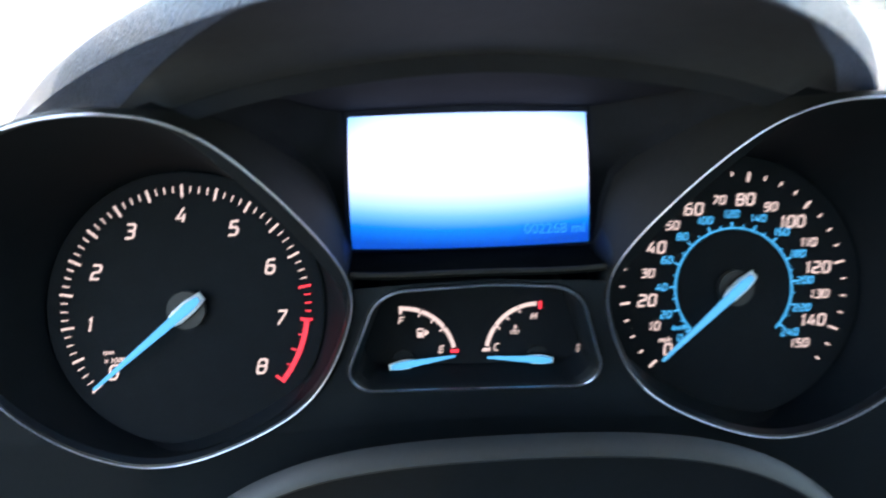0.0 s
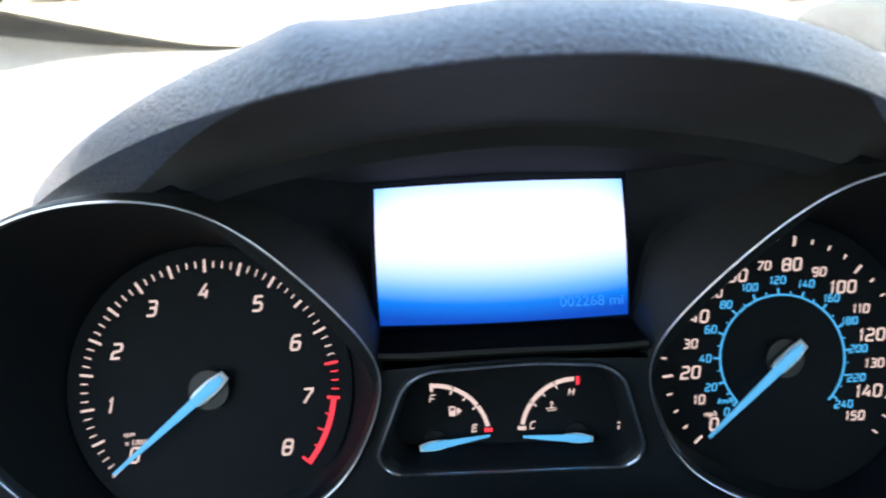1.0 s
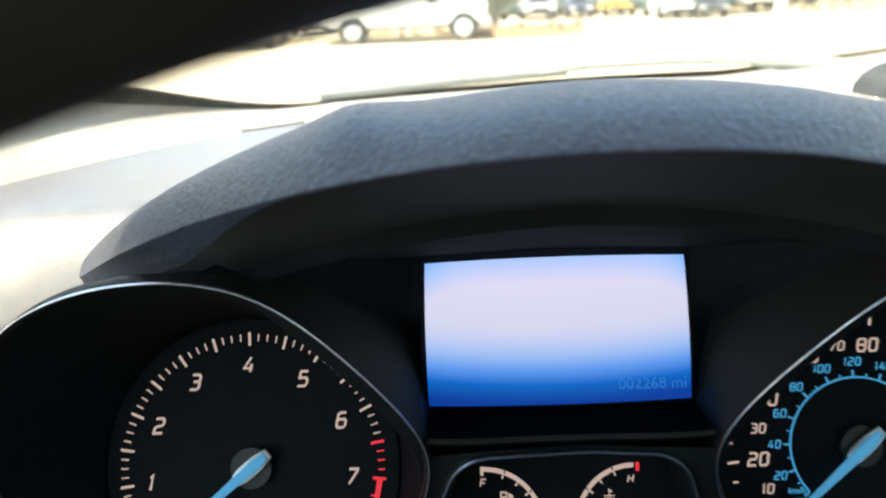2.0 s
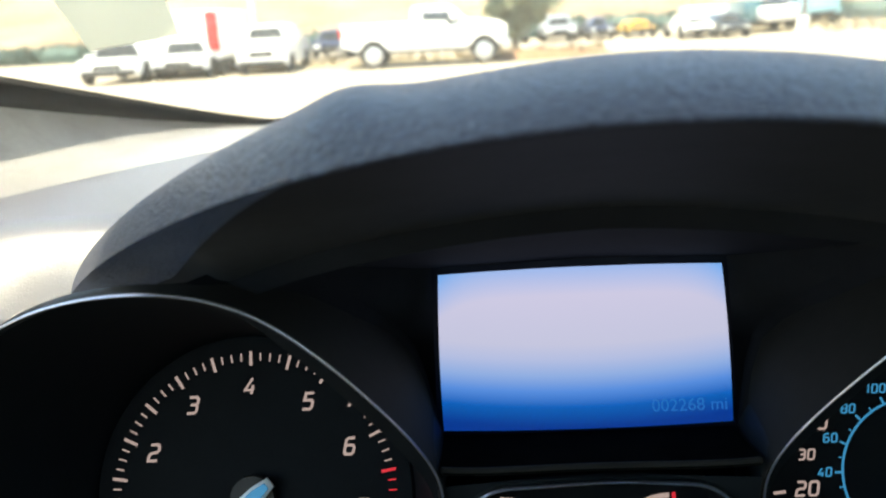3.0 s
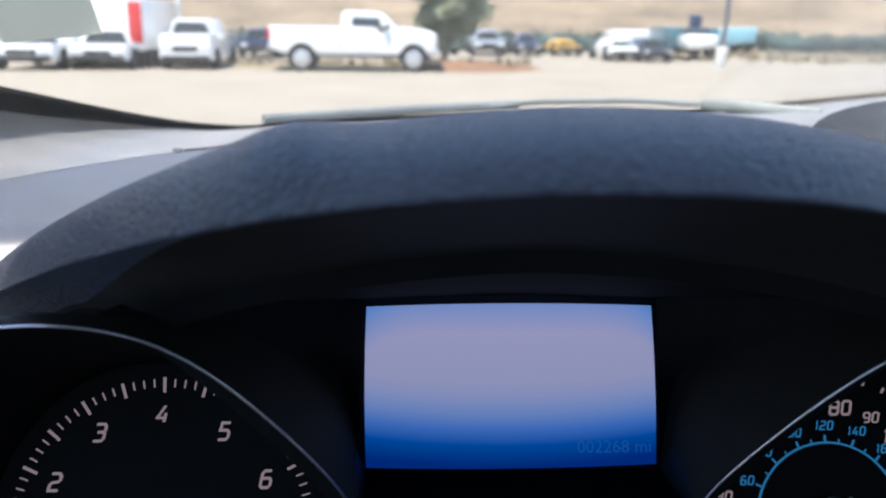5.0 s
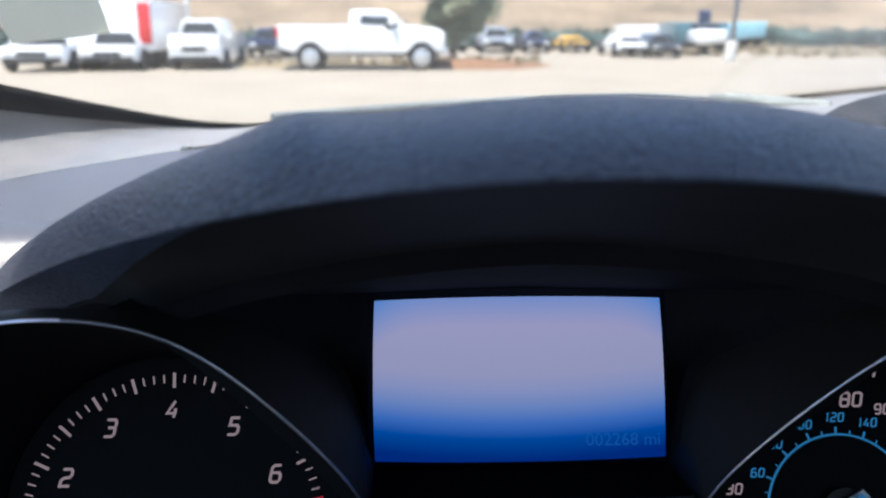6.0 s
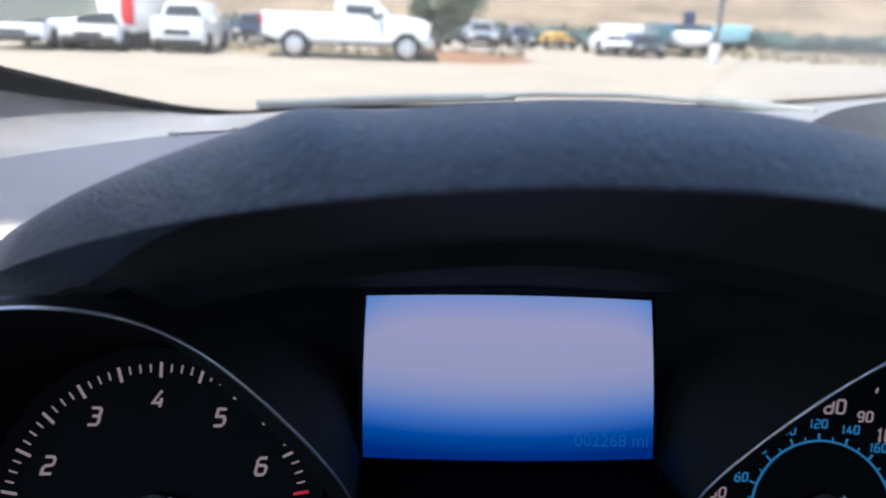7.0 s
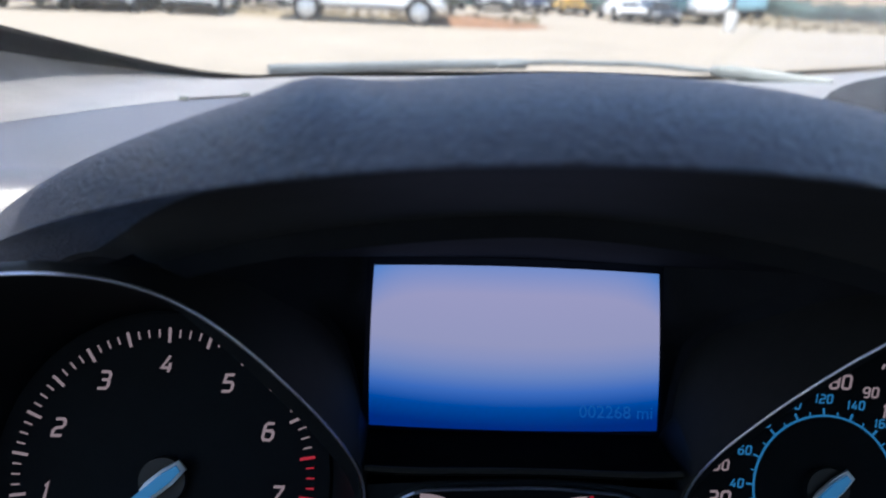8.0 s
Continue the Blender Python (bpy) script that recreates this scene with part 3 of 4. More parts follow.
# the display
rows = []
for j in range(13):
    v = j / 6 - 1
    rows.append([on_screen(0.0468 * (i / 10 - 1) * (1 + 0.012 * (1 - v * v)), 0.0256 * v * (1 + 0.035 * (1 - (i / 10 - 1) ** 2)) - 0.0002, 0.0012) for i in range(21)])
m = bpy.data.materials.new("display_glow")
m.use_nodes = True
nt = m.node_tree
b = nt.nodes["Principled BSDF"]
b.inputs["Base Color"].default_value, b.inputs["Roughness"].default_value = (0.004, 0.004, 0.005, 1), 0.4
b.inputs["Specular IOR Level"].default_value = 0.12
tc = nt.nodes.new("ShaderNodeTexCoord")
sep = nt.nodes.new("ShaderNodeSeparateXYZ")
nt.links.new(tc.outputs["Object"], sep.inputs[0])


def math_node(op, a, b=None, c=None):
    n = nt.nodes.new("ShaderNodeMath")
    n.operation = op
    for k, v in enumerate((a, b, c)):
        if v is None:
            continue
        if isinstance(v, (int, float)):
            n.inputs[k].default_value = v
        else:
            nt.links.new(v, n.inputs[k])
    return n.outputs[0]


up = math_node("MULTIPLY_ADD", sep.outputs["Z"], 1 / 0.0475, -1.0909 / 0.0475)
xx = math_node("MULTIPLY", sep.outputs["X"], 1 / 0.0465)
x2 = math_node("MULTIPLY", xx, xx)
low_v = math_node("MULTIPLY_ADD", x2, -0.06, up)
top_v = math_node("MULTIPLY_ADD", math_node("POWER", math_node("ABSOLUTE", xx), 6.0), 0.12, math_node("MULTIPLY_ADD", up, 1.0, -0.10))
ramp = nt.nodes.new("ShaderNodeValToRGB")
cr = ramp.color_ramp
cr.interpolation = "LINEAR"
cr.elements[0].position, cr.elements[0].color = 0.0, (0.0, 0.018, 0.17, 1)
cr.elements[1].position, cr.elements[1].color = 1.0, (0.315, 0.295, 0.46, 1)
for p, c in ((0.12, (0.0, 0.056, 0.29, 1)), (0.22, (0.045, 0.13, 0.42, 1)), (0.32, (0.135, 0.205, 0.44, 1)), (0.42, (0.22, 0.25, 0.44, 1)), (0.52, (0.272, 0.275, 0.43, 1))):
    e = cr.elements.new(p)
    e.color = c
nt.links.new(low_v, ramp.inputs[0])
ramp2 = nt.nodes.new("ShaderNodeValToRGB")
ramp2.color_ramp.elements[0].position, ramp2.color_ramp.elements[0].color = 0.74, (0, 0, 0, 1)
ramp2.color_ramp.elements[1].position, ramp2.color_ramp.elements[1].color = 1.0, (1, 1, 1, 1)
nt.links.new(top_v, ramp2.inputs[0])
mix = nt.nodes.new("ShaderNodeMix")
mix.data_type = "RGBA"
nt.links.new(ramp2.outputs[0], mix.inputs["Factor"])
nt.links.new(ramp.outputs[0], mix.inputs["A"])
mix.inputs["B"].default_value = (0.10, 0.21, 0.50, 1)
nt.links.new(mix.outputs["Result"], b.inputs["Emission Color"])
b.inputs["Emission Strength"].default_value = 0.53
screen = part("display", loft(rows), m, cluster, "glowing display, white fading to deep blue at the foot")
TRIP = lit("dim_blue_text", (0.002, 0.030, 0.140), 1.0)
lettering("odometer_text", "002268 mi", Matrix.Translation(on_screen(0.0333, -0.0203, 0.0014)) @ pose(0, 0, 0, 90 - SCREENTILT), 0.0042, TRIP, screen, 0.0, 0.0001)
part("display_back", prism([(-0.050, -0.029), (0.050, -0.029), (0.050, 0.060), (-0.050, 0.060)], Matrix.Translation(on_screen(0, 0.0, -0.0055)) @ pose(0, 0, 0, 90 - SCREENTILT), 0.0015), POCKET, cluster)

# fuel and temperature gauges
PT = 18.0


def panel_pose(x, z, out=0.0, spin=0.0):
    """A place on the small gauges' face, given by x and height."""
    a = radians(PT)
    v = (z - 1.0545) / math.cos(a)
    p = Vector((x, -0.008 + v * math.sin(a) - out * math.cos(a), z + out * math.sin(a)))
    return Matrix.Translation(p) @ pose(0, 0, 0, 90 - PT) @ pose(0, 0, 0, 0, 0, spin)


face = part("gauge_panel", prism([(-0.054, -0.026), (0.057, -0.026), (0.05, 0.034), (-0.046, 0.034)], panel_pose(0, 1.0545, -0.001), 0.001), DIAL, cluster, "black panel with fuel and temperature gauges")
ring = [Vector((x, mask_y(x, z) - 0.0006, z)) for x, z in PANEL]
part("panel_ring", sweep(ring, 0.0005, 8, True), SATIN, face, "thin satin chrome frame")
cx, cz = 0.001, 1.060
inset = [ring]
for g, s in ((0.972, 0.02), (0.93, 0.15), (0.90, 1.0)):
    row = []
    for x, z in PANEL:
        xx_, zz_ = cx + (x - cx) * g, cz + (z - cz) * g
        a = Vector((xx_, mask_y(x, z) + 0.0005, zz_))
        row.append(a.lerp(panel_pose(xx_, zz_, 0.0).translation, s))
    inset.append(row)
part("panel_band", loft(inset[:2], True), SURROUND, face, "dark satin band")
part("panel_wall", loft(inset[1:], True), DIAL, face)
outer = [[Vector((cx + (x - cx) * g, mask_y(x, z) + b_, cz + (z - cz) * g)) for x, z in PANEL] for g, b_ in ((1.0, 0.0), (1.02, 0.0008), (1.04, 0.003))]
part("panel_shell", loft(outer, True), SURROUND, face)


def gauge(name, side, marks, ends, label):
    px, pz = 0.0278 * side - 0.0003, 1.0418
    def at(r, turn, out=0.0002, spin=0.0):
        a = radians(turn)
        return panel_pose(px, pz, out) @ pose(r * math.cos(a) * -side, r * math.sin(a), 0, 0, 0, spin)
    def band(a0, a1, mat, nm):
        rows = []
        for k in range(17):
            t = a0 + (a1 - a0) * k / 16
            rows.append([at(r, t, o).translation for r, o in ((0.0206, 0.0001), (0.0206, 0.0006), (0.0222, 0.0006), (0.0222, 0.0001))])
        return part(nm, loft(rows), mat, g, smooth=False)
    g = part(name, disc(panel_pose(px, pz, 0), 0.0042, 0.001, 32), BLACK, face, label)
    band(12, 36, PINK, "scale")
    band(37.5, 68, PINK, "scale")
    band(69.5, 90, PINK, "scale")
    for turn, mat in ((36.7, PINK), (52, PINK), (69, PINK)):
        part("tick", prism([(-0.0018, -0.0003), (0.0003, -0.0003), (0.0003, 0.0003), (-0.0018, 0.0003)] if side < 0 else [(-0.0003, -0.0003), (0.0018, -0.0003), (0.0018, 0.0003), (-0.0003, 0.0003)], at(0.0208, turn, 0.0002, -side * turn if side < 0 else -turn), 0.0004), mat, g, smooth=False)
    lo, hi = ends
    part("end_mark", prism([(-0.0016, -0.0007), (0.0016, -0.0007), (0.0016, 0.0007), (-0.0016, 0.0007)], at(0.0214, 8), 0.0005), lo, g, smooth=False)
    part("end_mark", prism([(-0.0006, -0.0022), (0.0006, -0.0022), (0.0006, 0.0010), (-0.0006, 0.0010)], at(0.0214, 91.5 if side < 0 else 94), 0.0005), hi, g, smooth=False)
    for text, x, z in marks:
        numeral("letter", text, panel_pose(x, z, 0.0001), 0.0031, PINK, g, 0.2, 0.15, 0.72)
    m_ = panel_pose(px, pz - 0.0012, 0.004, 90 * side + (8 if side < 0 else -5))
    part("needle", prism([(-0.0014, 0.003), (-0.0004, 0.0215), (0.0004, 0.0215), (0.0014, 0.003), (0.0015, -0.001), (0.0009, -0.0052), (-0.0009, -0.0052), (-0.0015, -0.001)], m_, 0.001, 0.0002), NEEDLE, g, "glowing blue needle")
    part("needle_cap", prism([(-0.0014, 0.0050), (0.0014, 0.0050), (0.0020, 0.002), (0.0020, -0.001), (0.0012, -0.0062), (-0.0012, -0.0062), (-0.0020, -0.001), (-0.0020, 0.002)], m_ @ pose(0, 0, -0.001), 0.0009, 0.0002), CAP, g)
    return g


fuel = gauge("fuel_gauge", -1, (("F", -0.0283, 1.0574), ("E", -0.0122, 1.0455)), (RED, PINK), "fuel gauge reading empty")
pump = panel_pose(-0.0205, 1.0523, 0.0002)
part("pump_symbol", prism([(-0.0016, -0.0019), (0.0010, -0.0019), (0.0010, 0.0019), (-0.0016, 0.0019)], pump, 0.0003), PINK, fuel, smooth=False)
part("pump_symbol", prism([(0.0014, -0.0012), (0.0020, -0.0012), (0.0034, 0), (0.0020, 0.0012), (0.0014, 0.0012)], pump, 0.0003), PINK, fuel, smooth=False)
part("pump_symbol", prism([(-0.0011, 0.0003), (0.0005, 0.0003), (0.0005, 0.0013), (-0.0011, 0.0013)], pump @ pose(0, 0, 0.0001), 0.0003), DIAL, fuel, smooth=False)
temp = gauge("temperature_gauge", 1, (("H", 0.0264, 1.0574), ("C", 0.0106, 1.0455)), (PINK, RED), "coolant temperature gauge reading cold")
for z in (1.0432, 1.0441, 1.0455):
    part("pin_mark", prism([(-0.0006, -0.0002), (0.0006, -0.0002), (0.0006, 0.0002), (-0.0006, 0.0002)], panel_pose(0.0440, z, 0.0030), 0.0003), PINK, temp, smooth=False)
heat = panel_pose(0.0182, 1.0521, 0.0002)
for lo, hi in (((-0.0002, -0.0008), (0.0002, 0.0020)), ((0.0002, 0.0008), (0.0011, 0.0011)), ((0.0002, 0.0015), (0.0009, 0.0018)), ((-0.0021, -0.0007), (0.0021, -0.0004)), ((-0.0017, -0.0016), (0.0017, -0.0013))):
    part("heat_symbol", prism([lo, (hi[0], lo[1]), hi, (lo[0], hi[1])], heat, 0.0003), PINK, temp, smooth=False)

# ---- steering column and wheel ----
column = thing("steering_column", "dark grey plastic steering column shroud", "steering column")


def arch(x, drop=0.0, y=-0.064):
    d = x - 0.012
    return Vector((x, y, 1.0385 - drop - 0.6 * d * d - 115 * d ** 4))


xs = [0.010 + 0.15 * (k / 30 - 1) for k in range(61)]
rows = [[arch(x, 0.09, 0.010) for x in xs], [arch(x, 0.045, -0.02) for x in xs], [arch(x, 0.0040, -0.058) for x in xs], [arch(x, 0.0, -0.063) for x in xs], [arch(x, 0.0012, -0.0665) for x in xs]]
rows += [[arch(x, 0.0042, -0.0692) for x in xs], [arch(x, 0.0056, -0.0698) for x in xs], [arch(x, 0.0066, -0.0694) for x in xs]]
part("shroud", loft(rows), material("dark_grey_shroud", (0.018, 0.0225, 0.028), 0.5, vary=0.15, size=0.02, bump=0.2, grain=0.0008), column)
part("shroud_hollow", loft([[arch(x, 0.0065, -0.0694) for x in xs], [arch(x, 0.0075, -0.062) for x in xs], [arch(x, 0.03, -0.058) for x in xs], [arch(x, 0.09, -0.060) for x in xs]]), BLACK, column)

axis = Vector((0, math.cos(radians(30)), -math.sin(radians(30))))
centre = Vector((0.0017, -0.318, 1.09)) + Vector((0, -0.015, -0.026))
part("shaft", sweep([centre + axis * d for d in (0.018, 0.3, 0.7, 1.17)], 0.028, 16), TRIM, column, "dark steering shaft")
wheel = thing("steering_wheel", "black leather steering wheel rim near the camera", "steering wheel")
WM = Matrix.Translation((0.0017, -0.318, 1.092)) @ pose(0, 0, 0, 90 - 30)
rim = [WM @ Vector((0.1862 * math.cos(2 * math.pi * k / 120), 0.1862 * math.sin(2 * math.pi * k / 120), 0)) for k in range(120)]
part("rim", sweep(rim, 0.0168, 20, True), material("black_wheel_leather", (0.012, 0.012, 0.013), 0.5, vary=0.15, size=0.02, bump=0.4, grain=0.0012, kind="leather"), wheel, "black leather rim")
part("hub", disc(WM @ pose(0, -0.03, -0.02), 0.062, 0.03, 40, 0.008), TRIM, wheel, "black airbag hub")
for a in (180, 0, 270):
    p = [WM @ Vector((r * math.cos(radians(a)), r * math.sin(radians(a)) - 0.02 * (0.18 - r) / 0.12, -0.01)) for r in (0.05, 0.1, 0.15, 0.18)]
    part("spoke", sweep(p, lambda s: 0.016 - 0.004 * s, 10, flat=0.5), TRIM, wheel)


# ---- dashboard top, windshield and cabin ----
def base_line(x):
    """The foot of the windshield: it runs across the car and climbs towards the pillar."""
    d = -0.173 - x
    if d > 0:
        return Vector((x, 0.592 - d - 14.0 * d * d, 1.1270 + 0.17 * d + 1.8 * d * d + 5.1 * d ** 3))
    return Vector((x, 0.592 - d * 0.75 - 0.9 * min(-d, 0.45) ** 2, 1.1270))


def seam(x):
    """The joint between the dashboard's top pad and the panel along the glass."""
    d = max(0, -0.146 - x)
    return min(0.285 - 0.9 * d - 6 * d * d, base_line(x).y - 0.03)


def pad_profile(x):
    """The top pad, from its rolled front edge back to the seam."""
    y1 = seam(x) + 0.003
    w = min(1, max(0, (-0.198 - x) / 0.10))
    w = w * w * (3 - 2 * w)
    y0 = (0.058 if x < 0.1 else 0.10) + 0.02 * w
    front = [Vector((x, y0 - d - e * w, 1.1512 - f)) for d, e, f in ((0.062, 0.16, 0.14), (0.045, 0.12, 0.085), (0.030, 0.08, 0.043), (0.016, 0.045, 0.017), (0.006, 0.015, 0.004), (0.0, 0.0, 0.0))]
    return front + [Vector((x, y0 + (y1 - y0) * s, 1.1512)) for s in (0.1, 0.4, 0.7, 1.0)]


WX = [-0.36 + 0.012 * k for k in range(31)] + [0.03 * k for k in range(1, 41)]
rows = []
for s in (0.0, 0.2, 0.45, 0.7, 1.0):
    row = []
    for x in WX:
        b_ = base_line(x)
        y0 = seam(x)
        row.append(Vector((x, y0 + (b_.y - y0) * s, 1.1514 + (b_.z - 0.006 - 1.1514) * s * s)))
    rows.append(row)
part("defroster_panel", loft(rows), SUNPAD, dashboard, "grained panel along the windshield, coloured paler for sunlight")
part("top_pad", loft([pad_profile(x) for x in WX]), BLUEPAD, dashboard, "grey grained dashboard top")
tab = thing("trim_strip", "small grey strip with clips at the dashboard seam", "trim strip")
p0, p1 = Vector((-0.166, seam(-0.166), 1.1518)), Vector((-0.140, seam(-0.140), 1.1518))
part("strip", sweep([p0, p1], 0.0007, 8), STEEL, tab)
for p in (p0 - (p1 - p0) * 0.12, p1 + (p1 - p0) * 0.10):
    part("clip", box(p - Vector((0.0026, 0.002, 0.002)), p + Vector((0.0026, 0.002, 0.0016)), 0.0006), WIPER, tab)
pod = thing("centre_pod", "dark grained hood over the centre display", "dashboard pod")
rows = []
for k in range(25):
    a = math.pi * k / 24
    rows.append([Vector((0.460 - 0.208 * math.cos(a) * (1 - 0.04 * (1 - s) ** 2), 0.08 + 0.26 * s, 1.137 - 0.05 * (1 - s) ** 3 + 0.049 * math.sin(a) ** 0.45 * (1 - (1 - s) ** 3))) for s in (0, 0.08, 0.2, 0.4, 0.7, 0.92, 1)])
    rows[-1].append(rows[-1][-1] + Vector((0, 0.02, -0.06)))
part("pod_hood", loft(rows), LINER, pod)

# windshield
glass_rows = []
frit_rows = []
for x in WX:
    b_ = base_line(x)
    xc = (x - 0.37) / 0.75
    top = Vector((0.37 + (x - 0.37) * 0.80, -0.14 - 0.05 * xc * xc, 1.50 - 0.03 * xc * xc))
    glass_rows.append([b_.lerp(top, s) for s in (0, 0.25, 0.5, 0.75, 1)])
    d = max(0, -0.173 - x)
    wide = 3 * max(0.0012, 0.0034 - 0.21 * d + 4.4 * d * d - 19 * d ** 3)
    n = (top - b_).normalized()
    frit_rows.append([b_ + n * wide + Vector((0, -0.003, 0)), b_ + Vector((0, -0.003, 0)), b_ - n * 0.004 + Vector((0, -0.003, -0.004))])
shield = tagged(part("windshield", loft(glass_rows, thick=0.004), GLASS), "clear sloping car windshield with a faint haze added for glare", "windshield", kind="structure")
shield.visible_shadow = False
part("frit_band", loft(frit_rows), FRIT, shield, "black border along the glass foot")

card = thing("paper_card", "plain grey card stuck inside the windshield", "card")
c0, c1 = Vector((-0.2804, 0.3001, 1.2125)), Vector((-0.2196, 0.2983, 1.2188))
c2, c3 = Vector((-0.2294, 0.2836, 1.2702)), Vector((-0.3057, 0.2843, 1.2677))
part("sheet", loft([[c0, c1], [c3, c2]], thick=0.0012), CARD, card, smooth=False)

# unseen cabin shell behind and beside the camera, set to shape the light
def slab(name, lo, hi, mat, label, category, bevel=0.004):
    return tagged(part(name, box(lo, hi, bevel), mat), label, category, kind="structure")


slab("roof_rail", (-0.38, -2.3, 1.44), (-0.30, -0.36, 1.53), LINING, "pale roof rail over the side window", "roof rail", 0.02)
roof = rounded([(-0.36, -2.3), (1.10, -2.3), (1.10, -0.15), (0.37, -0.115), (-0.36, -0.15)], 0.03)
tagged(part("ceiling", prism(roof, pose(0, 0, 1.50), 0.03, 0.004), LINING), "light fabric headliner", "ceiling", kind="structure")
# left trim out of view, pale so that it bounces light onto the hood
slab("wall_left", (-0.44, -2.3, 0.35), (-0.40, 0.62, 0.96), LINING, "unseen door trim, pale to bounce light", "door trim")
slab("wall_right", (1.14, -2.3, 0.35), (1.18, 0.62, 1.06), TRIM, "black door trim", "door trim")
slab("wall_rear", (-0.40, -1.64, 0.35), (1.14, -1.60, 1.20), TRIM, "dark rear trim below the rear window", "wall")
slab("wall_rear_header", (-0.40, -1.64, 1.43), (1.14, -1.60, 1.52), LINING, "pale trim above the rear window", "wall")
slab("floor", (-0.40, -2.3, 0.33), (1.14, 0.75, 0.36), TRIM, "dark cabin carpet", "floor")
slab("bulkhead", (-0.40, 0.70, 0.36), (1.14, 0.74, 1.11), TRIM, "dark bulkhead under the dashboard", "wall")
for k, (sx, tx) in enumerate(((-0.42, -0.31), (1.16, 1.05))):
    p = [Vector((sx, 0.36, 1.10)), Vector((sx + (tx - sx) * 0.45, 0.14, 1.28)), Vector((tx - 0.03 if tx < 0 else tx + 0.03, -0.15, 1.47))]
    tagged(part("a_pillar", sweep(p, 0.026, 12, flat=1.5), LINING), "pale trimmed windshield pillar", "pillar", kind="structure")
    tagged(part("b_pillar", sweep([Vector((sx, -0.85, 0.98)), Vector((tx, -0.9, 1.50))], 0.05, 10), LINING), "pale trimmed door pillar", "pillar", kind="structure")
    tagged(part("c_pillar", sweep([Vector((sx, -2.1, 0.98)), Vector((tx, -2.1, 1.50))], 0.12, 10), LINING), "pale trimmed rear pillar", "pillar", kind="structure")

# wiper outside, at the foot of the glass
wiper = thing("windshield_wiper", "grey windshield wiper parked at the foot of the glass", "wiper")


def aim(az, el, dist):
    a, e = radians(az), radians(el)
    return Vector((-0.037 + dist * math.sin(a), -0.256 + dist * math.cos(a), 1.225 + dist * math.tan(e)))


part("blade", sweep([aim(-8.9, -6.05, 0.98), aim(-3, -5.7, 1.02), aim(2, -5.35, 1.05), aim(7.8, -5.0, 1.07)], 0.0065, 8), WIPER, wiper)
part("arm", sweep([aim(5.9, -5.2, 1.05), aim(8.0, -4.9, 1.06), aim(9.5, -4.78, 1.07), aim(15.2, -4.55, 1.07), aim(19.8, -4.65, 1.06)], 0.0035, 8), WIPER, wiper)
part("arm_cover", sweep([aim(19.5, -4.62, 1.06), aim(20.2, -4.7, 1.05), aim(24.0, -4.9, 1.03), aim(26.5, -4.95, 1.02)], lambda s: 0.0060 + 0.002 * math.sin(math.pi * s), 10), WIPER, wiper)
part("arm_pivot", sweep([aim(21.0, -5.15, 1.05), aim(22.3, -5.2, 1.05)], 0.005, 8), WIPER, wiper)

# ---- outdoors ----
INDOORS = set(bpy.data.objects)
LOT = -0.35


def ground_z(x, y):
    far = max(0, y - 50 - 0.05 * x)
    return 0.0 + 0.20 * far * far / (far + 12) + (0.4 * noise.noise(Vector((x / 18, y / 18, 3))) * min(1, far / 10))


ys = [-400, -120, -40, -10, 0, 8, 16, 22, 26, 30, 34, 38, 42, 46, 49, 52, 55, 58, 62, 67, 73, 80, 90, 105, 125, 150, 190, 260, 400, 700]
gx = [-700, -350, -180, -110, -80, -60, -50, -42, -36, -30, -25, -20, -16, -12, -8, -4, 0, 4, 8, 12, 16, 20, 25, 30, 36, 42, 50, 60, 80, 110, 180, 350, 700]
lot = [y for y in ys if y <= 49]
ground = tagged(part("ground", loft([[Vector((x, y, 0)) for x in gx] for y in lot]), ASPHALT), "pale dusty parking lot in full sun", "ground", kind="structure")
tagged(part("hillside", loft([[Vector((x, y, ground_z(x, y) - 0.02)) for x in gx] for y in ys if y >= 46]), DRY), "dry tan grass hillside behind the lot", "hillside", kind="structure")


def mound(name, x, y, rx, ry, h, mat, label):
    rows = []
    for k in range(9):
        s = k / 8
        rows.append([Vector((x + rx * s * math.cos(a) * (1 + 0.15 * math.sin(3 * a)), y + ry * s * math.sin(a), h * (1 - s * s) - 0.03 * s)) for a in (2 * math.pi * i / 32 for i in range(32))])
    return tagged(part(name, loft(rows[1:], True), mat), label, "dirt island", kind="structure")


mound("dirt_island", 2.3, 29.6, 2.6, 2.0, 0.30, DIRT, "brown dirt island with weeds round a tree")
mound("dirt_verge", -3.0, 30.6, 7.0, 2.0, 0.12, DRYTUFT, "strip of straw-coloured weeds")
mound("dirt_verge", 24.0, 43.0, 14.0, 9.5, 0.10, DRYTUFT, "bank of dry straw-coloured weeds before the hedge")


def tufts(name, patchy, mat, size, label, category):
    """Blades and clumps as one mass."""
    bm = bmesh.new()
    for x, y, z, s in patchy:
        for _ in range(7):
            a = random.uniform(0, 2 * math.pi)
            l = s * random.uniform(0.5, 1.1)
            d = Vector((math.cos(a), math.sin(a), 0)) * size * s
            lean = Vector((random.uniform(-0.4, 0.4), random.uniform(-0.4, 0.4), 1)) * l
            b_ = Vector((x + random.uniform(-0.2, 0.2) * s, y + random.uniform(-0.2, 0.2) * s, z))
            bm.faces.new([bm.verts.new(b_ - d), bm.verts.new(b_ + d), bm.verts.new(b_ + lean)])
    return tagged(part(name, bm, mat, smooth=False), label, category, kind="stuff")


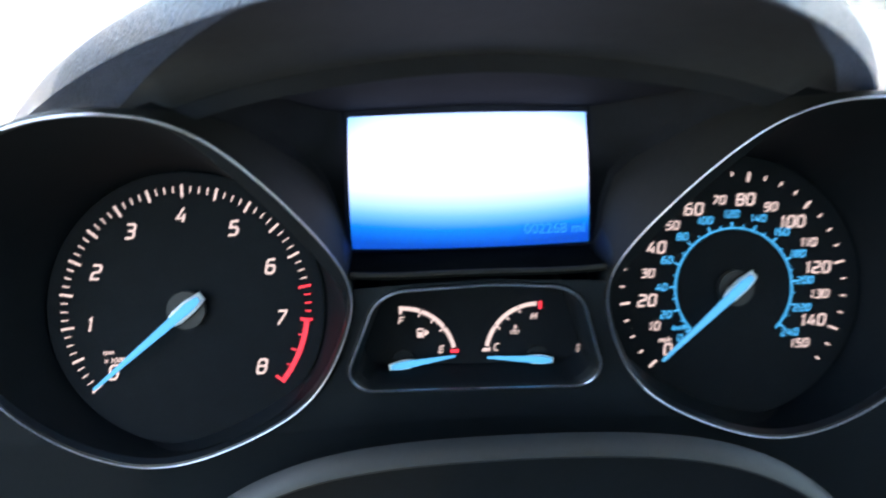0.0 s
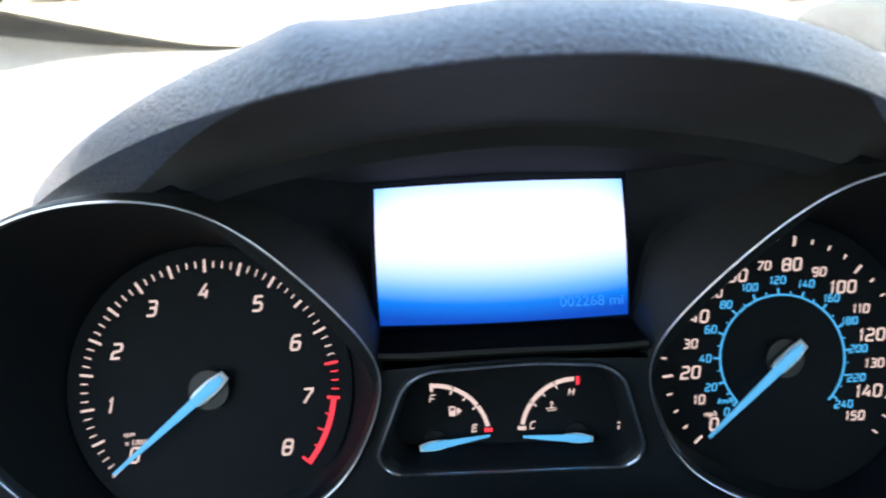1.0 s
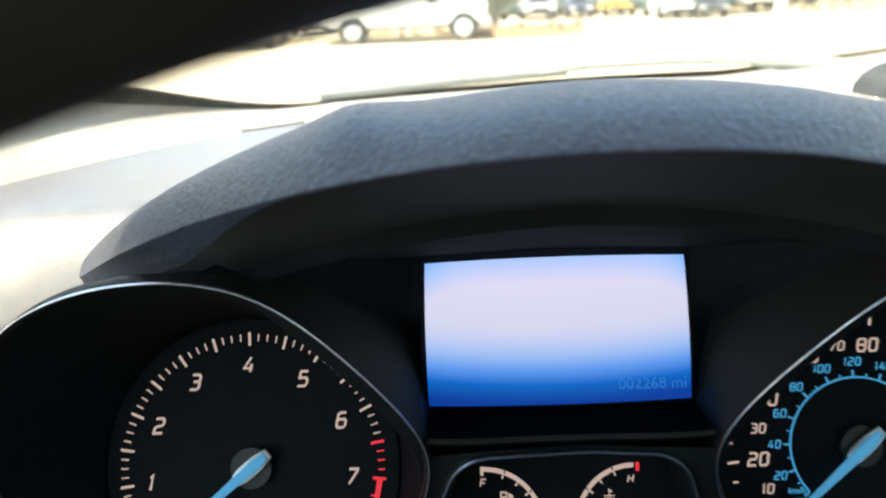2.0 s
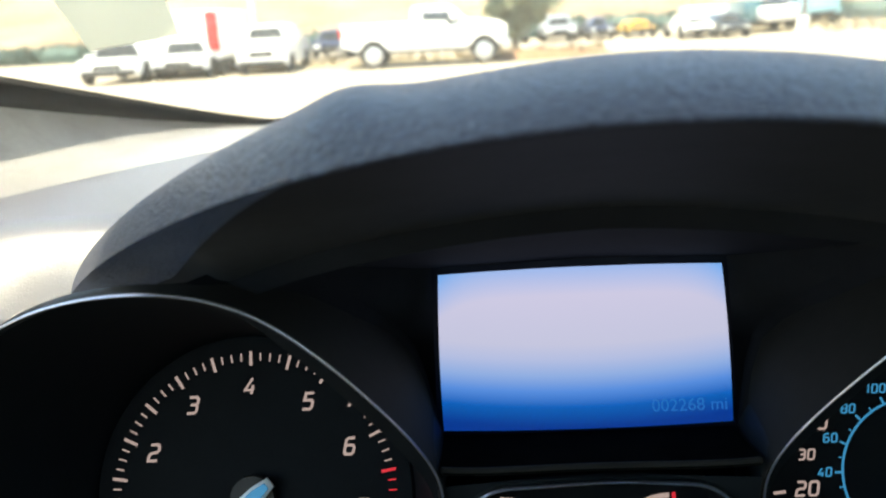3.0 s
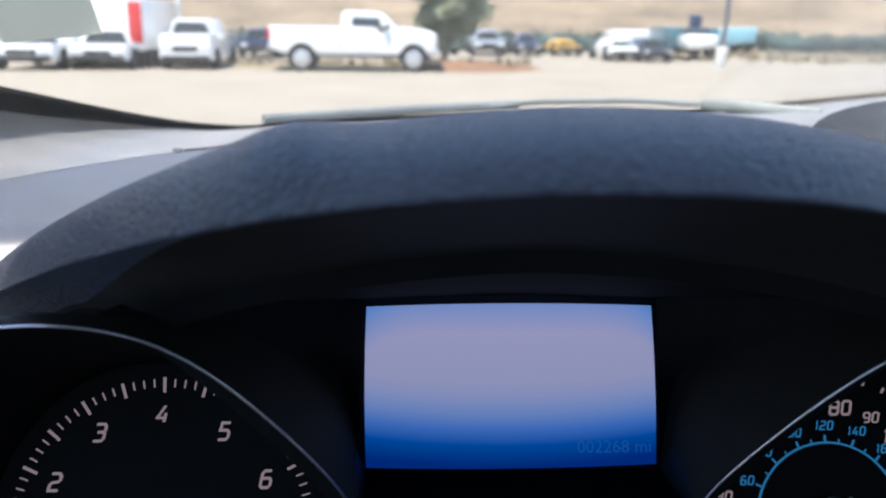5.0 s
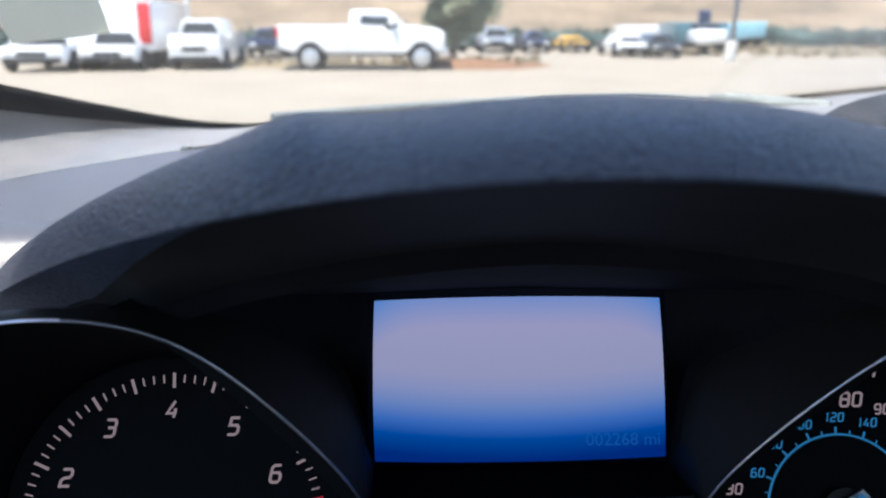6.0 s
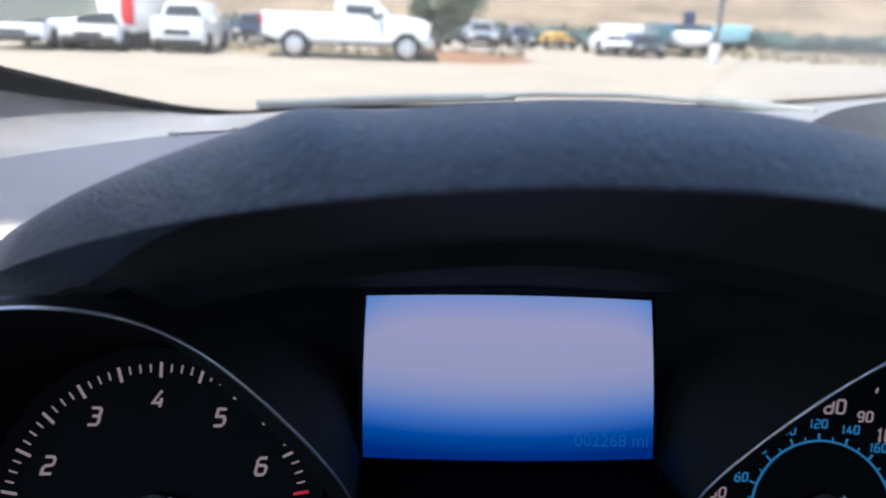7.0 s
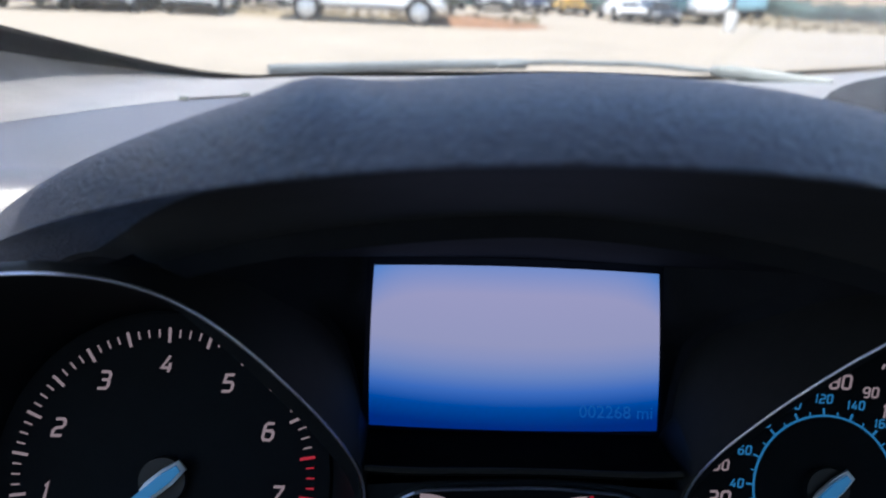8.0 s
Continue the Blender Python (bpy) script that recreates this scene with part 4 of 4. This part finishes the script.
tufts("weeds", [(random.uniform(13, 34), random.uniform(35, 47), 0.02, random.uniform(0.12, 0.36)) for _ in range(620)] + [(random.uniform(-11, 1), random.uniform(29.6, 32), 0.03, random.uniform(0.15, 0.35)) for _ in range(260)] + [(random.uniform(0.5, 4.5), random.uniform(28.6, 31), 0.15, random.uniform(0.1, 0.3)) for _ in range(120)], DRYTUFT, 0.12, "straw-coloured dry weeds along the lot", "weeds")


def foliage(name, blobs, per, leaf, mat, parent=None, label="", core=None):
    bm = core or bmesh.new()
    for cx_, cy_, cz_, r in blobs:
        for _ in range(per):
            v = Vector((random.gauss(0, 1), random.gauss(0, 1), random.gauss(0, 1))).normalized() * r * random.uniform(0.55, 1.08)
            p = Vector((cx_, cy_, cz_)) + v
            u = Vector((random.gauss(0, 1), random.gauss(0, 1), random.gauss(0, 1))).normalized()
            w = u.orthogonal().normalized() * leaf * random.uniform(0.5, 1)
            u = u * leaf * random.uniform(0.8, 1.5)
            bm.faces.new([bm.verts.new(p - u), bm.verts.new(p + w), bm.verts.new(p + u), bm.verts.new(p - w)])
    return part(name, bm, mat, parent, label, smooth=False)


rows = []
for k in range(150):
    x = -28 + 0.52 * k
    y, h = 49.6 + 0.5 * math.sin(k * 0.5), 0.86 + 0.22 * noise.noise(Vector((x * 0.5, 7, 0))) + 0.12 * noise.noise(Vector((x * 2, 3, 0)))
    rows.append([Vector((x, y - 0.55, 0)), Vector((x, y - 0.62, h * 0.6)), Vector((x, y - 0.35, h * 0.92)), Vector((x, y, h)), Vector((x, y + 0.5, h * 0.8)), Vector((x, y + 0.6, 0))])
core = loft(rows)
hedge = foliage("hedge", [(-28 + 0.5 * k, 49.4 + 0.4 * math.sin(k * 0.9), 0.50 + 0.12 * math.sin(k * 1.7), 0.54) for k in range(156)], 110, 0.10, HEDGE, core=core)
tagged(hedge, "dark green hedge along the far edge of the lot", "hedge", kind="stuff")

tree = thing("tree", "small bushy green tree on a dirt island", "tree")
tx, ty = 1.5, 31.0
part("trunk", sweep([(tx, ty, -0.05), (tx + 0.03, ty, 0.6), (tx + 0.1, ty + 0.05, 1.2), (tx + 0.15, ty, 2.2)], lambda s: 0.11 - 0.06 * s, 10), BARK, tree)
for a, h in ((20, 1.1), (150, 1.0), (260, 1.25), (330, 1.5), (90, 1.4)):
    part("limb", sweep([(tx + 0.08, ty, h), (tx + 0.08 + 0.5 * math.cos(radians(a)), ty + 0.5 * math.sin(radians(a)), h + 0.6), (tx + 0.1 + 0.9 * math.cos(radians(a)), ty + 0.9 * math.sin(radians(a)), h + 1.4)], lambda s: 0.05 - 0.035 * s, 6), BARK, tree)
crown = []
for _ in range(85):
    h = random.uniform(1.0, 4.2)
    w = 0.55 + 0.75 * min(1, (h - 1.0) / 1.2)
    crown.append((tx + 0.15 + random.uniform(-w, w), ty + random.uniform(-w, w), h, random.uniform(0.24, 0.50)))
foliage("crown", crown, 240, 0.06, LEAF, tree, "loose dull green crown")


def wheel_at(car, x, y, r, facing):
    """A wheel lying in the plane across y; facing is the side that shows."""
    w = part("wheel", disc(pose(x, y + 0.11, r, 90), r, 0.22, 28, 0.03), RUBBER, car, "black tyre")
    part("rim", disc(pose(x, y - 0.112 if facing < 0 else y + 0.114, r, 90), r * 0.66, 0.012, 24, 0.004), ALLOY, w, "bright alloy rim")
    for k in range(6):
        a = 2 * math.pi * k / 6
        part("spoke_gap", disc(pose(x + 0.40 * r * math.cos(a), y - 0.118 if facing < 0 else y + 0.120, r + 0.40 * r * math.sin(a), 90), r * 0.10, 0.010, 10), RUBBER, w)


def side_body(name, car, outline, y0, y1, mat, label="", bevel=0.06):
    """A body from its side outline (x, z), as deep as y0 to y1."""
    m_ = Matrix(((1, 0, 0, 0), (0, 0, 1, y0), (0, 1, 0, 0), (0, 0, 0, 1)))
    return part(name, prism(outline, m_, y1 - y0, bevel), mat, car, label)


def arched(outline_top, bottom, arches, r):
    """The side outline with wheel arches cut into its lower edge."""
    low = []
    for cx_ in arches:
        low += [(cx_ + r * math.cos(math.pi - math.pi * k / 8), bottom + r * 0.92 * math.sin(math.pi * k / 8)) for k in range(9)]
    return [outline_top[0]] + low + outline_top[1:]


def pickup_truck():
    car = thing("pickup_truck", "white regular-cab pickup truck parked side-on in the lot", "pickup truck")
    y0, y1 = 27.3, 29.2
    body = arched([(-4.12, 0.70), (1.02, 0.62), (1.10, 0.90), (1.08, 1.16), (0.84, 1.29), (0.20, 1.38), (-0.14, 1.40), (-1.90, 1.38), (-1.92, 1.39), (-4.14, 1.39)], 0.52, (-3.12, 0.36), 0.47)
    side_body("body", car, body, y0, y1, WHITE)
    cab = [(-1.92, 1.34), (-0.10, 1.36), (-0.38, 1.62), (-0.62, 1.80), (-0.80, 1.85), (-1.62, 1.86), (-1.86, 1.82)]
    side_body("cab", car, cab, y0 + 0.10, y1 - 0.10, WHITE, bevel=0.08)
    side_body("side_window", car, [(-1.56, 1.39), (-0.80, 1.37), (-0.68, 1.20), (-0.34, 1.36), (-0.72, 1.65), (-1.53, 1.67)], y0 - 0.004, y0 + 0.12, TINT, "dark side window", 0.01)
    side_body("windshield", car, [(-0.12, 1.40), (-0.08, 1.40), (-0.56, 1.76), (-0.62, 1.76)], y0 + 0.2, y1 - 0.2, TINT, "dark windshield", 0.005)
    part("bed_liner", box((-4.02, y0 + 0.1, 1.385), (-1.96, y1 - 0.1, 1.396)), RUBBER, car)
    part("mirror", box((-0.66, y0 - 0.16, 1.38), (-0.46, y0 + 0.02, 1.58), 0.03), WHITE, car)
    part("door_seam", box((-1.70, y0 - 0.004, 0.72), (-1.685, y0 + 0.01, 1.36)), RUBBER, car)
    part("door_seam", box((-0.38, y0 - 0.004, 0.72), (-0.365, y0 + 0.01, 1.34)), RUBBER, car)
    part("bed_seam", box((-1.935, y0 - 0.004, 0.70), (-1.915, y0 + 0.01, 1.37)), RUBBER, car)
    part("door_handle", box((-1.60, y0 - 0.02, 1.20), (-1.44, y0 + 0.01, 1.24), 0.008), WHITE, car)
    part("tail_lamp", box((-4.17, y0 - 0.01, 0.98), (-4.07, y0 + 0.12, 1.32), 0.01), REDLAMP, car, "red tail lamp")
    part("head_lamp", box((0.98, y0 - 0.01, 0.98), (1.09, y0 + 0.16, 1.18), 0.02), LAMP, car, "clear head lamp")
    part("bumper", box((1.00, y0 + 0.02, 0.48), (1.17, y1 - 0.02, 0.74), 0.05), ALLOY, car, "bright front bumper")
    part("bumper", box((-4.28, y0 + 0.05, 0.54), (-4.12, y1 - 0.05, 0.74), 0.05), STEEL, car, "grey rear bumper")
    # dark box put in for the shade below the sills
    part("underbody_shade", box((-4.05, y0 + 0.12, 0.44), (0.9, y1 - 0.12, 0.72), 0.02), RUBBER, car, "dark box under the body, standing in for shade")
    part("running_board", box((-1.75, y0 - 0.03, 0.44), (-0.25, y0 + 0.12, 0.49), 0.015), RUBBER, car, "black running board")
    for x in (-3.12, 0.36):
        part("wheel_arch", disc(pose(x, y0 + 0.30, 0.50, 90), 0.46, 0.26, 28), RUBBER, car, "dark wheel arch")
        for y, f in ((y0 + 0.12, -1), (y1 - 0.12, 1)):
            wheel_at(car, x, y, 0.40, f)


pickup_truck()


def end_on_car(name, x, y, w, h, mat, label, category, tall=0.55, lamps=LAMP, bonnet=0.62, group=""):
    """A car seen from its end: body, glasshouse, window, lamps, grille and wheels."""
    car = thing(name, label, category, group)
    lower = [(-w / 2, 0.30), (w / 2, 0.30), (w / 2 + 0.02, h * 0.42), (w / 2 - 0.04, h * bonnet), (-w / 2 + 0.04, h * bonnet), (-w / 2 - 0.02, h * 0.42)]
    m_ = Matrix(((1, 0, 0, x), (0, 0, 1, y), (0, 1, 0, 0), (0, 0, 0, 1)))
    part("body", prism(lower, m_, 4.4, 0.10), mat, car)
    up_ = [(-w / 2 + 0.06, h * bonnet - 0.05), (w / 2 - 0.06, h * bonnet - 0.05), (w / 2 - 0.26, h - 0.05), (w / 2 - 0.34, h), (-w / 2 + 0.34, h), (-w / 2 + 0.26, h - 0.05)]
    part("glasshouse", prism(up_, m_ @ pose(0, 0, 0.95), 2.4, 0.12), mat, car)
    pane = [(-w / 2 + 0.20, h * bonnet + 0.02), (w / 2 - 0.20, h * bonnet + 0.02), (w / 2 - 0.36, h - 0.10), (-w / 2 + 0.36, h - 0.10)]
    part("window", prism(pane, m_ @ pose(0, 0, 0.93), 0.03), TINT, car, "dark window")
    part("grille", box((x - w * 0.24, y - 0.02, h * 0.36), (x + w * 0.24, y + 0.03, h * 0.47), 0.02), RUBBER, car, "dark grille")
    part("lower_bumper", box((x - w * 0.46, y - 0.05, 0.26), (x + w * 0.46, y + 0.08, 0.44), 0.04), RUBBER, car, "dark lower bumper")
    for s in (-1, 1):
        part("lamp", box((x + s * w * 0.36 - 0.14, y - 0.03, h * 0.40), (x + s * w * 0.36 + 0.14, y + 0.05, h * 0.50), 0.03), lamps, car)
        part("mirror", box((x + s * (w / 2 + 0.08) - 0.09, y + 1.1, h * 0.60), (x + s * (w / 2 + 0.08) + 0.09, y + 1.2, h * 0.70), 0.03), mat, car)
        for yy in (y + 0.75, y + 3.5):
            part("wheel", disc(pose(x + s * (w / 2 - 0.02) - 0.11, yy, 0.33, 0, 90), 0.33, 0.22, 20, 0.03), RUBBER, car, "black tyre")
    return car


end_on_car("parked_car", -6.75, 27.5, 1.62, 1.56, WHITE, "white car parked with its end to the lot", "car", bonnet=0.70)
end_on_car("parked_car", -9.25, 26.9, 1.75, 1.25, WHITE, "low white car parked before a van", "car", bonnet=0.62)
end_on_car("parked_car", -11.3, 26.4, 1.9, 1.30, WHITE, "white car parked at the end of the row", "car", bonnet=0.6)
end_on_car("parked_car", -5.85, 36.0, 1.6, 1.20, NAVY, "dark blue car parked behind the row", "car")
end_on_car("parked_car", 2.1, 42.0, 1.1, 0.85, WHITE, "small white car parked beyond the tree", "car")
end_on_car("parked_car", 4.15, 41.2, 1.5, 1.20, SILVER, "silver car parked far across the lot", "car")
end_on_car("parked_car", 6.05, 41.2, 1.1, 1.02, NAVY, "dark blue car parked far across the lot", "car")
end_on_car("parked_car", 8.05, 41.8, 1.3, 0.76, YELLOW, "small yellow car parked far across the lot", "car")
end_on_car("parked_car", 9.5, 36.6, 1.4, 0.92, WHITE, "white car parked among trucks", "car", bonnet=0.68)
end_on_car("parked_car", 10.7, 36.0, 1.25, 0.95, CHARCOAL, "charcoal car parked among trucks", "car")


def box_vehicle(name, x, y, w, h, d, mat, label, category, stripe=None, cab=None):
    car = thing(name, label, category)
    part("cargo_box", box((x - w / 2, y, 0.55), (x + w / 2, y + d, h), 0.08), mat, car)
    part("chassis", box((x - w / 2 + 0.1, y + 0.1, 0.35), (x + w / 2 - 0.1, y + d - 0.1, 0.6), 0.02), RUBBER, car)
    if stripe:
        part("stripe", box((x + w / 2 - 0.46, y - 0.012, 0.8), (x + w / 2 - 0.05, y + 0.02, h - 0.06), 0.004), stripe, car, "red panel")
    if cab:
        part("cab", box((x - w * 0.32, y - 1.4, 0.5), (x + w * 0.32, y + 0.05, 1.15), 0.22, 4), cab, car, "white cab")
        part("windshield", box((x - w * 0.25, y - 0.55, 1.12), (x + w * 0.25, y + 0.02, 1.42), 0.10), TINT, car, "dark windshield")
    for s in (-1, 1):
        for yy in (y + 0.5, y + d - 0.6):
            part("wheel", disc(pose(x + s * (w / 2 - 0.15) - 0.11, yy, 0.38, 0, 90), 0.38, 0.22, 20, 0.03), RUBBER, car, "black tyre")
    return car


box_vehicle("delivery_van", -9.25, 28.0, 2.3, 2.12, 4.5, WHITE, "white delivery van with a red panel", "van", REDPAINT)
box_vehicle("flatbed_truck", 11.7, 42.0, 2.9, 1.28, 2.2, WHITE, "white truck bed behind parked cars", "truck")
box_vehicle("work_truck", 13.0, 38.6, 2.3, 1.44, 3.0, TEAL, "teal work truck with a white rounded cab", "truck", cab=WHITE)
box_vehicle("box_trailer", 16.5, 42.0, 1.85, 1.38, 3.0, PALEBLUE, "pale blue box trailer", "trailer")
tank = thing("exhaust_stack", "dark round stack standing on the work truck", "stack")
part("drum", disc(pose(13.3, 39.4, 1.43), 0.28, 0.55, 20, 0.05), NAVY, tank)

for nm, x, y, r, h, mat, foot, label in (("light_pole", 11.45, 30.6, 0.10, 8.0, STEEL, 1, "grey steel light pole on a concrete base"), ("light_pole", -8.95, 36.0, 0.10, 8.0, WHITEPOLE, 0, "white painted light pole")):
    pole = thing(nm, label, "light pole", "poles in the lot")
    part("shaft", sweep([(x, y, 0), (x, y, h * 0.5), (x, y, h)], lambda s: r * (1 - 0.3 * s), 14), mat, pole)
    if foot:
        part("base", disc(pose(x, y, -0.02), 0.21, 0.80, 20, 0.03), CONCRETE, pole, "pale concrete base")
    part("lamp_head", box((x - 0.15, y - 0.55, h), (x + 0.15, y + 0.12, h + 0.12), 0.03), STEEL, pole)

# the lot lies lower than the level that the cabin's heights are counted from
for ob in set(bpy.data.objects) - INDOORS:
    if ob.parent is None:
        ob.location.z = LOT
